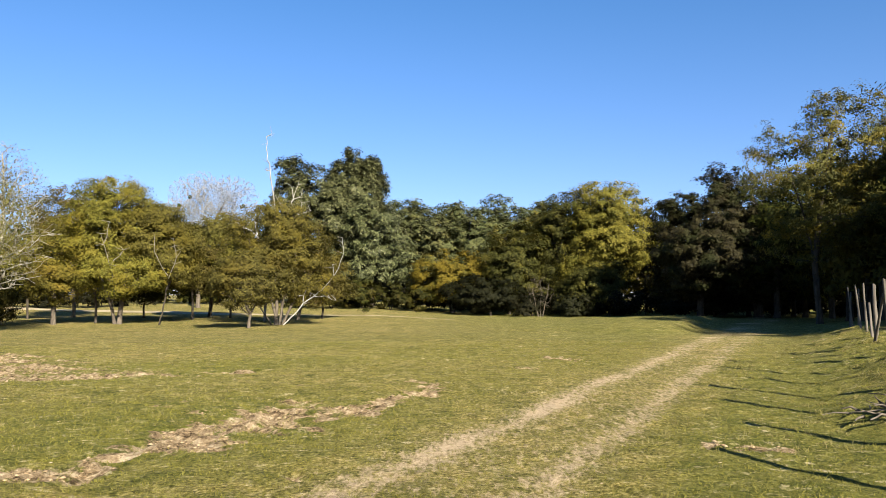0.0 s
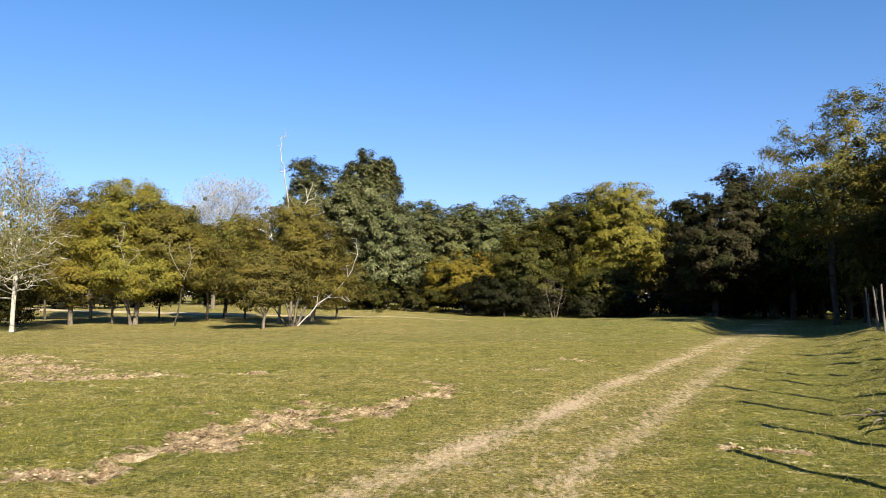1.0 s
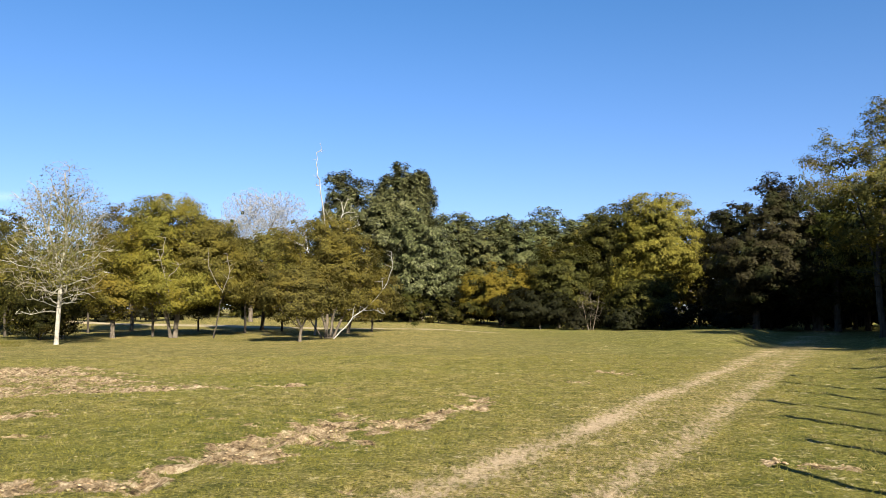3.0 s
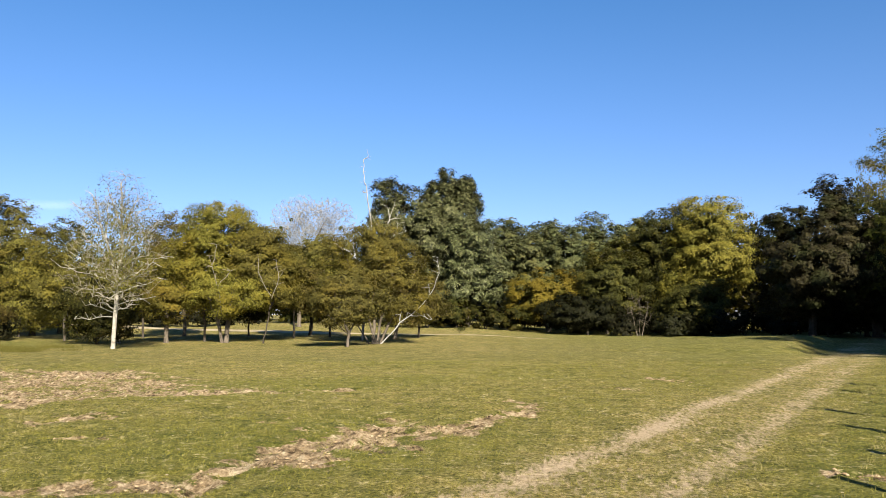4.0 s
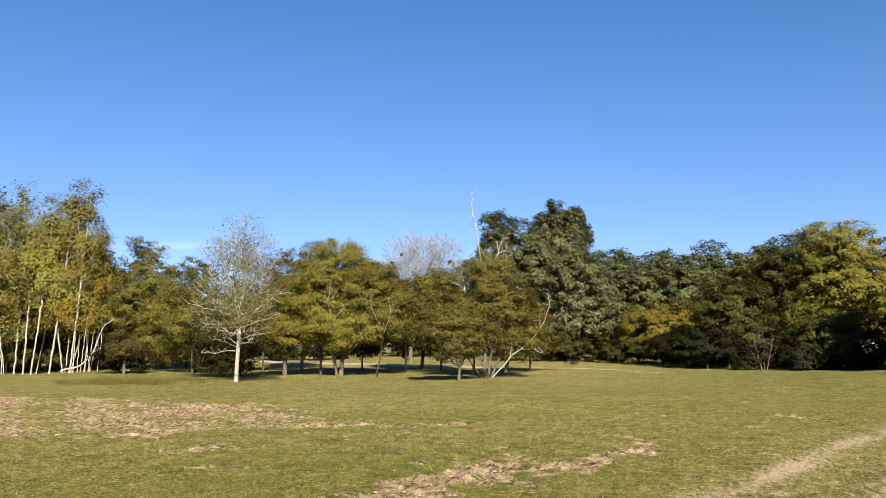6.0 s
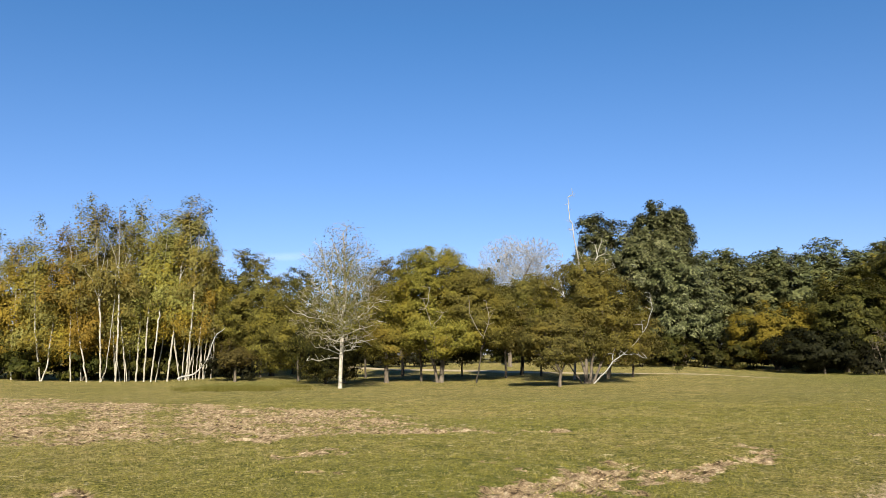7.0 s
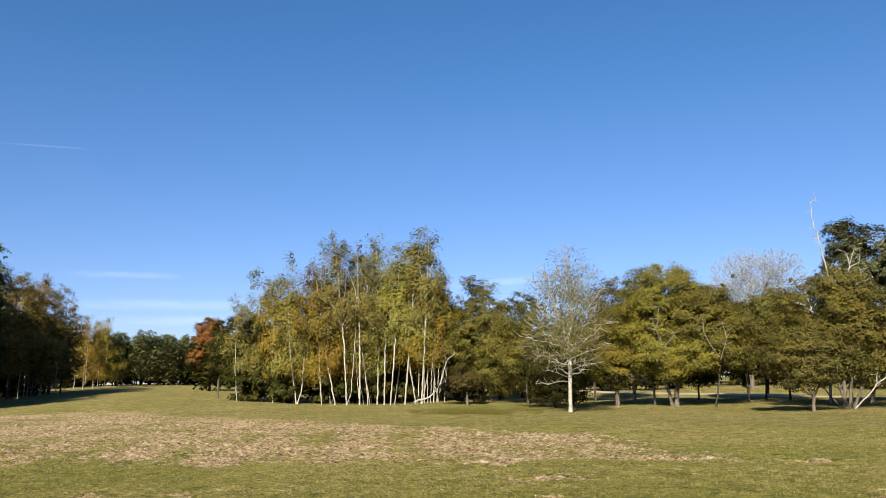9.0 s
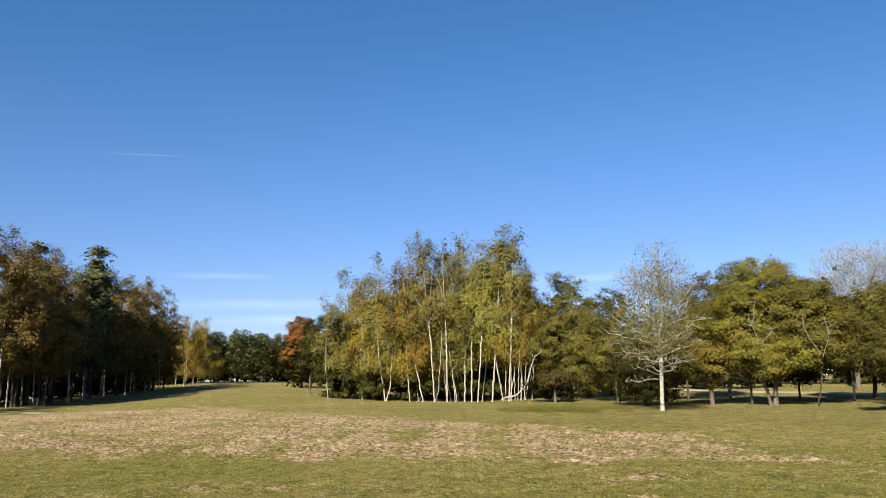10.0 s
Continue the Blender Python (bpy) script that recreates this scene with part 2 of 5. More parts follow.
CLOUD = cloud_material()


# ---- terrain ----
ROAD = math.radians(25.0)          # bearing of the farm track, clockwise from +y


def ease(a, b, v):
    u = np.clip((v - a) / (b - a), 0.0, 1.0)
    return u * u * (3 - 2 * u)


def track_coords(x, y):
    """Along the track and across it (positive towards the fence)."""
    return x * math.sin(ROAD) + y * math.cos(ROAD), x * math.cos(ROAD) - y * math.sin(ROAD)


def wobble(x, y, size, seed=0.0):
    """Smooth unevenness between -1 and 1."""
    u, v = x / size + seed, y / size - 1.7 * seed
    return (np.sin(u * 2.1 + 1.3 * np.sin(v * 1.7)) + np.sin(v * 2.6 + 1.1 * np.sin(u * 1.9 + 2))
            + np.sin((u + v) * 1.6 + 0.7)) / 3


def terrain(x, y):
    x, y = np.asarray(x, float), np.asarray(y, float)
    r = np.hypot(x, y)
    s, c = track_coords(x, y)
    z = 0.016 * np.maximum(0, np.minimum(r, 260) - 80) * ease(80, 110, r)
    z = z + 0.07 * wobble(x, y, 9, 0.4) * ease(8, 25, r) + 0.04 * wobble(x, y, 2.6, 3.1) * ease(6, 14, r) + 0.02 * wobble(x, y, 1.1, 1.4)
    along = ease(7, 14, s) * (1 - ease(46, 62, s))
    z = z + (0.5 * ease(0.0, 2.2, c) + 0.25 * ease(2.5, 6, c)) * along
    z = z + ease(-0.6, 1.2, c) * (0.09 * wobble(x, y, 0.9, 5.0) + 0.05 * wobble(x, y, 0.4, 2.0)) * along
    z = z + 0.55 * ease(-5.0, -6.4, c) * (1 - ease(-9, -20, c)) * ease(36, 46, s) * (1 - ease(60, 80, s))
    bearing = np.degrees(np.arctan2(x, y))
    z = z + 0.95 * np.exp(-((bearing + 60) / 8.5) ** 2) * ease(52, 92, r)
    behind = ease(-43, -37, bearing) * (1 - ease(-7, 3, bearing))
    z = z + (0.35 * ease(55, 72, r) + 0.35 * ease(75, 94, r) + 0.3 * ease(90, 106, r)) * behind
    return z


# ---- mesh helpers ----
def mesh_of(name, verts, faces, material, smooth=False):
    """A mesh from arrays: faces of one size each, given as a list of index arrays."""
    me = bpy.data.meshes.new(name)
    verts = np.asarray(verts, np.float32)
    faces = [np.asarray(f, np.int32) for f in faces if len(f)]
    loops = np.concatenate([f.ravel() for f in faces])
    sizes = np.concatenate([np.full(len(f), f.shape[1], np.int32) for f in faces])
    me.vertices.add(len(verts))
    me.vertices.foreach_set("co", verts.ravel())
    me.loops.add(len(loops))
    me.loops.foreach_set("vertex_index", loops)
    me.polygons.add(len(sizes))
    me.polygons.foreach_set("loop_start", np.concatenate([[0], np.cumsum(sizes)[:-1]]).astype(np.int32))
    me.polygons.foreach_set("loop_total", sizes)
    if smooth:
        me.polygons.foreach_set("use_smooth", np.ones(len(sizes), bool))
    me.materials.append(material)
    me.update(calc_edges=True)
    me.validate()
    return me


def part_mesh(name, me, parent, label=""):
    ob = new(name, me)
    ob.parent = parent
    return tagged(ob, label)


def tubes(a, b, ra, rb, sides):
    """Tapered tubes from the points a to the points b."""
    n = len(a)
    d = b - a
    d = d / (np.linalg.norm(d, axis=1)[:, None] + 1e-9)
    ref = np.where(np.abs(d[:, 2:3]) > 0.9, np.array([[1.0, 0, 0]]), np.array([[0, 0, 1.0]]))
    u = np.cross(d, ref)
    u /= np.linalg.norm(u, axis=1)[:, None] + 1e-9
    w = np.cross(d, u)
    ang = np.arange(sides) * 2 * math.pi / sides
    ring = np.cos(ang)[None, :, None] * u[:, None] + np.sin(ang)[None, :, None] * w[:, None]
    v = np.concatenate([a[:, None] + ring * ra[:, None, None], b[:, None] + ring * rb[:, None, None]], 1).reshape(-1, 3)
    base = (np.arange(n) * 2 * sides)[:, None]
    i = np.arange(sides)[None]
    j = (np.arange(sides)[None] + 1) % sides
    f = np.stack([base + i, base + j, base + sides + j, base + sides + i], 2).reshape(-1, 4)
    return v, f


def leaf_cloud(rng, sites, centre, per_site, spread, size, flat=0.7, hang=0.0, slim=0.55):
    """Pointed leaves strewn over small domes round the sites, that face outwards and up; or hanging in strings below them."""
    n = len(sites) * per_site
    base = np.repeat(sites, per_site, 0)
    out = base - (np.repeat(centre, per_site, 0) if np.ndim(centre) == 2 else centre)
    out /= np.linalg.norm(out, axis=1)[:, None] + 1e-9
    if hang:
        off = rng.normal(0, 1, (n, 3))
        far = np.linalg.norm(off, axis=1)[:, None]
        off = off / far * np.minimum(far, 1.55)
        p = base + off * (spread, spread, spread * flat)
        p[:, 2] -= hang * rng.random(n)
        nor = rng.normal(0, 0.25, (n, 3)) + 0.9 * out + 0.25 * off + np.array([0, 0, 0.3])
    else:
        off = rng.normal(0, 1, (n, 3)) + 0.8 * out + np.array([0, 0, 0.45])
        off /= np.linalg.norm(off, axis=1)[:, None]
        p = base + off * (rng.uniform(0.5, 1.5, n) * np.repeat(rng.uniform(0.7, 1.25, len(sites)), per_site))[:, None] * (spread, spread, spread * max(flat, 0.6))
        nor = rng.normal(0, 0.22, (n, 3)) + 0.55 * out + 0.6 * off + np.array([0, 0, 0.25])
    nor /= np.linalg.norm(nor, axis=1)[:, None]
    u = np.cross(nor, rng.normal(0, 1, (n, 3)) + np.array([0, 0, -2.0 if hang else 0]))
    u /= np.linalg.norm(u, axis=1)[:, None] + 1e-9
    w = np.cross(nor, u)
    l = (size * rng.uniform(0.6, 1.3, n))[:, None] * 0.5
    v = np.stack([p - w * l - u * l * slim, p - w * l + u * l * slim, p + w * l], 1).reshape(-1, 3)
    f = np.arange(n * 3).reshape(-1, 3)
    return v, f


def skeleton(rng, lobes, stems, tips, trunk_r, tip_r=0.008, rise=0.1, reach=0.45, trunk_step=0.35, taper=0.55, gap=-1.7, even=0.8, kink=0.06):
    """Wood of a tree: stems, and boughs that branch towards points strewn in the crown's lobes.
    lobes: (x, z, half width, half height) or with a depth y at the end."""
    L = np.array([(l[0], l[4] if len(l) > 4 else rng.uniform(-0.25, 0.25) * l[2], l[1], l[2], l[3]) for l in lobes], float)
    pos, par, size_of = [], [], []
    for st in stems:
        scale = 0.46 if st[0][1] > 0.5 else 1.0
        st = [np.array([q[0], q[2] if len(q) > 2 else 0.0, q[1]], float) for q in st]
        last = -1
        for a, b in zip(st[:-1], st[1:]):
            k = max(1, int(np.linalg.norm(b - a) / trunk_step))
            for i in range(k):
                q = a + (b - a) * i / k + rng.normal(0, 0.02, 3) * (0 if last < 0 else 1)
                pos.append(q)
                par.append(last)
                size_of.append(scale)
                last = len(pos) - 1
        pos.append(st[-1])
        par.append(last)
        size_of.append(scale)
    nt = len(pos)
    vol = L[:, 3] ** 2 * L[:, 4]
    which = rng.choice(len(L), tips, p=vol ** even / (vol ** even).sum())
    d = rng.normal(0, 1, (tips, 3))
    d /= np.linalg.norm(d, axis=1)[:, None]
    rr = rng.random(tips) ** reach
    T = L[which, :3] + d * rr[:, None] * np.stack([L[which, 3], L[which, 3] * 0.9, L[which, 4]], 1)
    gaps = np.sin(T[:, 0] * 1.7 + rng.uniform(0, 6)) + np.sin(T[:, 1] * 2.1 + rng.uniform(0, 6)) + np.sin(T[:, 2] * 2.3 + rng.uniform(0, 6))
    T = T[(gaps > gap) & (T[:, 2] > 0.35)]
    trunk = np.array(pos)
    near = np.min(np.linalg.norm(T[:, None] - trunk[None], axis=2), axis=1)
    T = T[np.argsort(near)]
    P = np.zeros((nt + 4 * len(T), 3))
    P[:nt] = trunk
    Q = list(par)
    n = nt
    low = max(0.5, 0.55 * float((L[:, 2] - L[:, 4]).min()))
    usable = np.ones(len(P), bool)
    usable[:nt] = trunk[:, 2] > min(low, trunk[:, 2].max() * 0.6)
    sites = []
    for t in T:
        dv = P[:n] - t
        cost = np.linalg.norm(dv, axis=1) + 0.7 * np.maximum(0, dv[:, 2] + 0.05) + np.where(usable[:n], 0, 1e3)
        cost[:nt] *= 0.92
        k = int(np.argmin(cost))
        length = float(np.linalg.norm(P[k] - t))
        m = 1 + (length > 0.5) + (length > 1.3)
        prev = k
        for i in range(1, m + 1):
            u = i / m
            q = P[k] + (t - P[k]) * u
            if i < m:
                q = q + rng.normal(0, kink * length, 3) + np.array([0, 0, (rise if i == 1 else rise * 0.7) * length])
            P[n] = q
            Q.append(prev)
            size_of.append(size_of[prev])
            prev = n
            n += 1
            if length < 1.6 or i == m:
                sites.append(n - 1)
    P = P[:n]
    par = np.array(Q)
    load = np.zeros(n)
    load[sites] += 1
    for i in range(n - 1, nt - 1, -1):
        load[par[i]] += load[i]
    for i in range(nt - 1, -1, -1):
        if par[i] >= 0:
            load[par[i]] += load[i]
    load = np.maximum(load, 1)
    rad = np.maximum(tip_r, trunk_r * (load / load[:nt].max()) ** taper * np.array(size_of))
    rad[:nt] = np.maximum(rad[:nt], tip_r * 2)
    return P, par, rad, np.array(sites, int), nt


def wood_mesh(name, P, par, rad, material, kid, coarse=False, twig=None):
    """Tapered tubes for the stretches of wood that end in the points kid."""
    a, b = P[par[kid]], P[kid]
    ra, rb = rad[par[kid]], rad[kid]
    # a side branch starts no thicker than half again its own size
    ra = np.minimum(ra, rb * 1.5 + 0.004)
    # the stems flare at the foot and go on into the ground
    roots = np.isin(par[kid], np.nonzero((par < 0) & (P[:, 2] < 0.5))[0])
    ra = np.where(roots, ra * 1.35, ra)
    a = a - np.where(roots, 0.15, 0.0)[:, None] * np.array([0, 0, 1.0])
    vs, fs, off = [], [], 0
    for lo, hi, sides in ((0.0, 0.03, 3), (0.03, 0.06, 4 if coarse else 5), (0.06, 9, 6 if coarse else 9)):
        k = (rb >= lo) & (rb < hi)
        if not k.any():
            continue
        v, f = tubes(a[k], b[k], ra[k], rb[k], sides)
        vs.append(v)
        fs.append(f + off)
        off += len(v)
    me = mesh_of(name, np.concatenate(vs), fs, material, True)
    if twig is not None and (rb < 0.03).any():
        me.materials.append(twig)
        slot = np.zeros(len(me.polygons), dtype=np.int32)
        slot[:len(fs[0])] = 1
        me.polygons.foreach_set("material_index", slot)
    return me


def bare_limb(pts, radius, rng, twigs=2):
    """One barkless limb through the points, with a few stubs of twigs."""
    fine = [pts[0]]
    for a, c in zip(pts[:-1], pts[1:]):
        for u in (0.34, 0.67, 1.0):
            fine.append(a + (c - a) * u + rng.normal(0, 0.05, 3) * (u < 1))
    fine = np.array(fine)
    r = np.linspace(radius, max(0.012, radius * 0.22), len(fine))
    vs, f = tubes(fine[:-1], fine[1:], r[:-1], r[1:], 7)
    tw_a, tw_b = [], []
    for q in fine[2:]:
        for _ in range(twigs):
            if rng.random() < 0.6:
                d = rng.normal(0, 1, 3) * (1, 0.6, 0.5) + np.array([0, 0, 0.5])
                tw_a.append(q)
                tw_b.append(q + d / np.linalg.norm(d) * rng.uniform(0.2, 0.7))
    fs = [f]
    if tw_a:
        v2, f2 = tubes(np.array(tw_a), np.array(tw_b), np.full(len(tw_a), 0.016), np.full(len(tw_a), 0.007), 4)
        fs.append(f2 + len(vs))
        vs = np.concatenate([vs, v2])
    return vs, fs


def default_stem(lobes, rng):
    top = max(lobes, key=lambda l: l[1])
    cx = sum(l[0] * l[2] for l in lobes) / sum(l[2] for l in lobes)
    h = top[1]
    return [(0, 0), (cx * 0.15 + rng.normal(0, 0.04 * h / 3), h * 0.3), (cx * 0.6 + rng.normal(0, 0.05 * h / 3), h * 0.6), (top[0] * 0.9, h)]


def tree(name, place, bearing, lobes, bark, leaves, label, category="tree", group="", seed=1, stems=None, tips=260, trunk_r=0.14,
         per_site=30, spread=0.38, size=0.15, hang=0.0, rise=0.1, reach=0.42, tip_r=0.008, flat=0.5, slim=0.45, kind="", full=1.15, taper=0.55, gap=-1.6, twig=None, coarse=False, even=0.8, limbs=(), limb_bark=None, limb_r=0.027, limb_twigs=3):
    """One tree: the wood with all its boughs, and a crown of single leaves."""
    rng = np.random.default_rng(seed)
    root = new(name)
    x, y = place
    root.matrix_world = pose(x, y, float(terrain(x, y)), 0, 0, -bearing)
    st = stems or [default_stem(lobes, rng)]
    P, par, rad, sites, nt = skeleton(rng, [(l[0], l[1], l[2] * full, l[3] * full, *l[4:]) for l in lobes], st, tips, trunk_r, tip_r, rise, reach, taper=taper, gap=gap, even=even)
    trunk = part_mesh("trunk", wood_mesh(name + "_wood", P, par, rad, bark, np.nonzero(par >= 0)[0], coarse, twig), root)
    for limb in limbs:
        thick = limb[0] if isinstance(limb[0], float) else limb_r
        vs, fs = bare_limb(np.array([(q[0], q[2], q[1]) for q in limb if not isinstance(q, float)], float), thick, rng, limb_twigs)
        part_mesh("limb", mesh_of("bare_limb", vs, fs, limb_bark or TAN_TWIG, True), trunk, "bare pale limb")
    if leaves is not None:
        S = P[sites]
        heart = np.array([(l[0], l[4] if len(l) > 4 else 0.0, l[1] - 0.3 * l[3]) for l in lobes])
        half = np.array([(l[2], l[2], l[3]) for l in lobes])
        home = np.argmin((((S[:, None] - heart[None]) / half[None]) ** 2).sum(2), 1)
        big = 1.0 if coarse else 1.22
        v, f = leaf_cloud(rng, S, 0.7 * heart[home] + 0.3 * S.mean(0), int(per_site / big ** 1.7), spread * full, size * big, flat, hang, slim)
        keep = v.reshape(-1, 3, 3)[:, :, 2].min(1) > 0.1
        v = v.reshape(-1, 3, 3)[keep].reshape(-1, 3)
        part_mesh("crown", mesh_of(name + "_leaves", v, [np.arange(len(v)).reshape(-1, 3)], leaves), root)
    return tagged(root, label, category, group, kind)


def put_copy(ob, x, y, turn, scale, height=1.0, label=""):
    o = copy_thing(ob, pose(x, y, float(terrain(x, y)) - 0.03, 0, 0, turn) @ Matrix.Diagonal((scale, scale, scale * height, 1)))
    return tagged(o, label)


# ---- ground ----
def meadow_marks(x, y):
    """Bare sand, torn turf and lush grass, each from 0 to 1."""
    s, c = track_coords(x, y)
    bend = 0.05 * np.sin(s * 0.22) + 0.03 * np.sin(s * 0.6 + 1)
    rut = np.maximum(np.exp(-((c + 3.6 - bend) / 0.30) ** 2), np.exp(-((c + 2.1 - bend) / 0.26) ** 2) * 0.85)
    rut = rut * (0.8 + 0.25 * wobble(x, y, 1.4, 2.0)) * ease(-12, 0, s)
    worn = 0.26 * np.exp(-((c + 2.85) / 1.6) ** 2)
    wear = np.maximum(rut * 0.73, worn + rut * 0.42)

    # a strip of torn turf, narrow at its ends: place, half width, half depth
    scar = np.zeros(np.shape(x))
    strip = ((-5.2, 6.75, 0.4, 0.3, 0.85), (-4.5, 7.0, 0.4, 0.32, 0.95), (-3.95, 7.3, 0.4, 0.34, 1.0), (-3.6, 7.6, 0.32, 0.3, 1.0), (-3.42, 8.25, 0.3, 0.42, 1.0),
                              (-3.2, 8.8, 0.32, 0.6, 1.0), (-2.85, 9.4, 0.32, 0.9, 1.0), (-2.5, 9.7, 0.3, 0.8, 1.0), (-2.45, 10.8, 0.32, 1.1, 1.0), (-2.1, 11.0, 0.32, 1.1, 1.0),
                              (-1.7, 11.0, 0.3, 0.7, 1.0), (-1.35, 11.4, 0.3, 0.6, 1.0), (-1.0, 12.3, 0.26, 0.7, 0.95), (-0.6, 13.45, 0.25, 0.5, 0.9), (-0.25, 14.0, 0.25, 0.8, 0.9),
                              (-0.55, 15.3, 0.25, 0.4, 0.8))
    patches = ((-7.7, 12.15, 0.5, 0.4, 1.0), (-4.8, 17.9, 0.6, 0.4, 0.8), (-4.25, 11.75, 0.35, 0.25, 0.75), (-11.6, 6.95, 0.5, 0.3, 0.7),
                              (-12.35, 6.1, 0.5, 0.25, 0.8), (-3.65, 11.2, 0.2, 0.3, 0.7), (-5.0, 11.8, 0.3, 0.3, 0.5), (-8.6, 7.2, 0.5, 0.3, 0.6), (-6.5, 10.2, 0.4, 0.3, 0.45),
                              (3.35, 8.57, 0.34, 0.2, 1.0), (3.6, 22.0, 0.8, 0.8, 0.5), (8.3, 25.0, 0.7, 0.7, 0.5), (2.0, 19.0, 0.6, 0.6, 0.4))
    for px, py, rx, ry, k in strip + patches:
        scar = np.maximum(scar, k * np.exp(-((x - px) / (1.45 * rx)) ** 2 - ((y - py) / (1.5 * ry)) ** 2))
    scar = ease(0.25, 0.75, scar + 0.34 * wobble(x, y, 0.55, 3.0) + 0.26 * wobble(x, y, 0.21, 5.0) + 0.12 * wobble(x, y, 0.11, 1.0))
    # the wide field rooted up by wild boar
    rim = [(-40, 2), (-17, 7.4), (-12, 11.4), (-6, 15.2), (-5.2, 16.8), (-8.5, 20.0), (-14, 24.6), (-18, 26.0), (-29, 27.0), (-42, 28.8), (-56, 31), (-62, 20)]
    edge = np.full(np.shape(x), 9.0)
    for (ax, ay), (bx, by) in zip(rim, rim[1:] + rim[:1]):
        edge = np.minimum(edge, ((bx - ax) * (y - ay) - (by - ay) * (x - ax)) / math.hypot(bx - ax, by - ay))
    edge = edge / 1.8 + 0.5 * wobble(x, y, 2.2, 7.0) + 0.35 * wobble(x, y, 0.8, 1.0)
    field = ease(-0.1, 0.6, edge) * (0.57 + 0.30 * wobble(x, y, 1.1, 4.0) + 0.20 * wobble(x, y, 3.5, 2.0) + 0.14 * wobble(x, y, 0.45, 6.0))
    torn = np.maximum(scar * (0.74 + 0.25 * wobble(x, y, 0.6, 2.5) + 0.25 * wobble(x, y, 0.25, 1.5)), field)
    lush = np.clip(ease(0.25, 0.9, 0.5 + 0.6 * wobble(x, y, 4.5, 8.0)) + 1.0 * ease(-1.5, -0.7, c) * (1 - 0.75 * ease(0.4, 1.5, c)) * (1 - ease(3, 6, c)), 0, 1)
    lush = lush * (1 - ease(18, 45, np.hypot(x, y)))
    green = ease(-5, 7, x) * ease(10, 18, np.hypot(x, y))
    lush = np.maximum(lush, 0.8 * green * (0.8 + 0.4 * wobble(x, y, 3.0, 1.2)))
    lush = np.maximum(lush, np.exp(-((x + 36) ** 2 + (y - 46) ** 2) / 30))
    lush = np.maximum(lush, 0.45 * ease(-9.0, -4.8, c) * (1 - ease(-4.8, -4.2, c)) * ease(9, 14, s) * (1 - ease(26, 34, s)))
    lush = np.maximum(lush, 0.6 * np.exp(-((x + 5.2) / 4.2) ** 2 - ((y - 11.0) / 3.4) ** 2))
    parched = np.clip(0.75 * np.exp(-((c + 3.1) / 1.7) ** 2) + 0.42 * (1 - 0.8 * green) * ease(14, 24, np.hypot(x, y)) * (0.5 + 0.5 * wobble(x, y, 7.0, 2.2)), 0, 1)
    return np.clip(wear, 0, 1), np.clip(torn, 0, 1), lush * (1 - 0.8 * np.exp(-((c + 3.3) / 1.7) ** 2)), parched


def axis(lo, hi, step, far, grow=1.09):
    core = list(np.arange(lo, hi + step / 2, step))
    up, d = [core[-1]], step
    while up[-1] < far:
        d *= grow
        up.append(up[-1] + d)
    down, d = [core[0]], step
    while down[-1] > -far:
        d *= grow
        down.append(down[-1] - d)
    return np.array(down[:0:-1] + core + up[1:])


def ground_height(x, y):
    wear, torn = meadow_marks(x, y)[:2]
    rough = 0.15 * torn * (wobble(x, y, 0.11, 3.0) * 0.4 + wobble(x, y, 0.17, 1.0) * 0.5 + wobble(x, y, 0.33, 6.0) * 0.35 - 0.35)
    near = 1 - ease(22, 40, np.hypot(x, y))
    rough = rough + near * (0.02 * wobble(x, y, 0.45, 9.0) + 0.016 * wobble(x, y, 0.2, 4.0))
    return terrain(x, y) - 0.035 * wear * (np.hypot(x, y) < 50) + rough


gx, gy = axis(-25.0, 3.6, 0.105, 2500, 1.1), axis(5.6, 25.5, 0.105, 2500, 1.1)
X, Y = np.meshgrid(gx, gy)
Z = ground_height(X, Y)
nx, ny = len(gx), len(gy)
i = (np.arange(ny - 1)[:, None] * nx + np.arange(nx - 1)[None]).ravel()
me = mesh_of("ground", np.stack([X, Y, Z], 2).reshape(-1, 3), [np.stack([i, i + 1, i + nx + 1, i + nx], 1)], MEADOW, True)
for label, values in zip(("wear", "torn", "lush", "parched"), meadow_marks(X, Y)):
    at = me.attributes.new(label, "FLOAT", "POINT")
    at.data.foreach_set("value", values.ravel().astype(np.float32))
tagged(new("ground", me), "grazed autumn meadow, dry green and straw-coloured grass", "meadow", "", "structure")


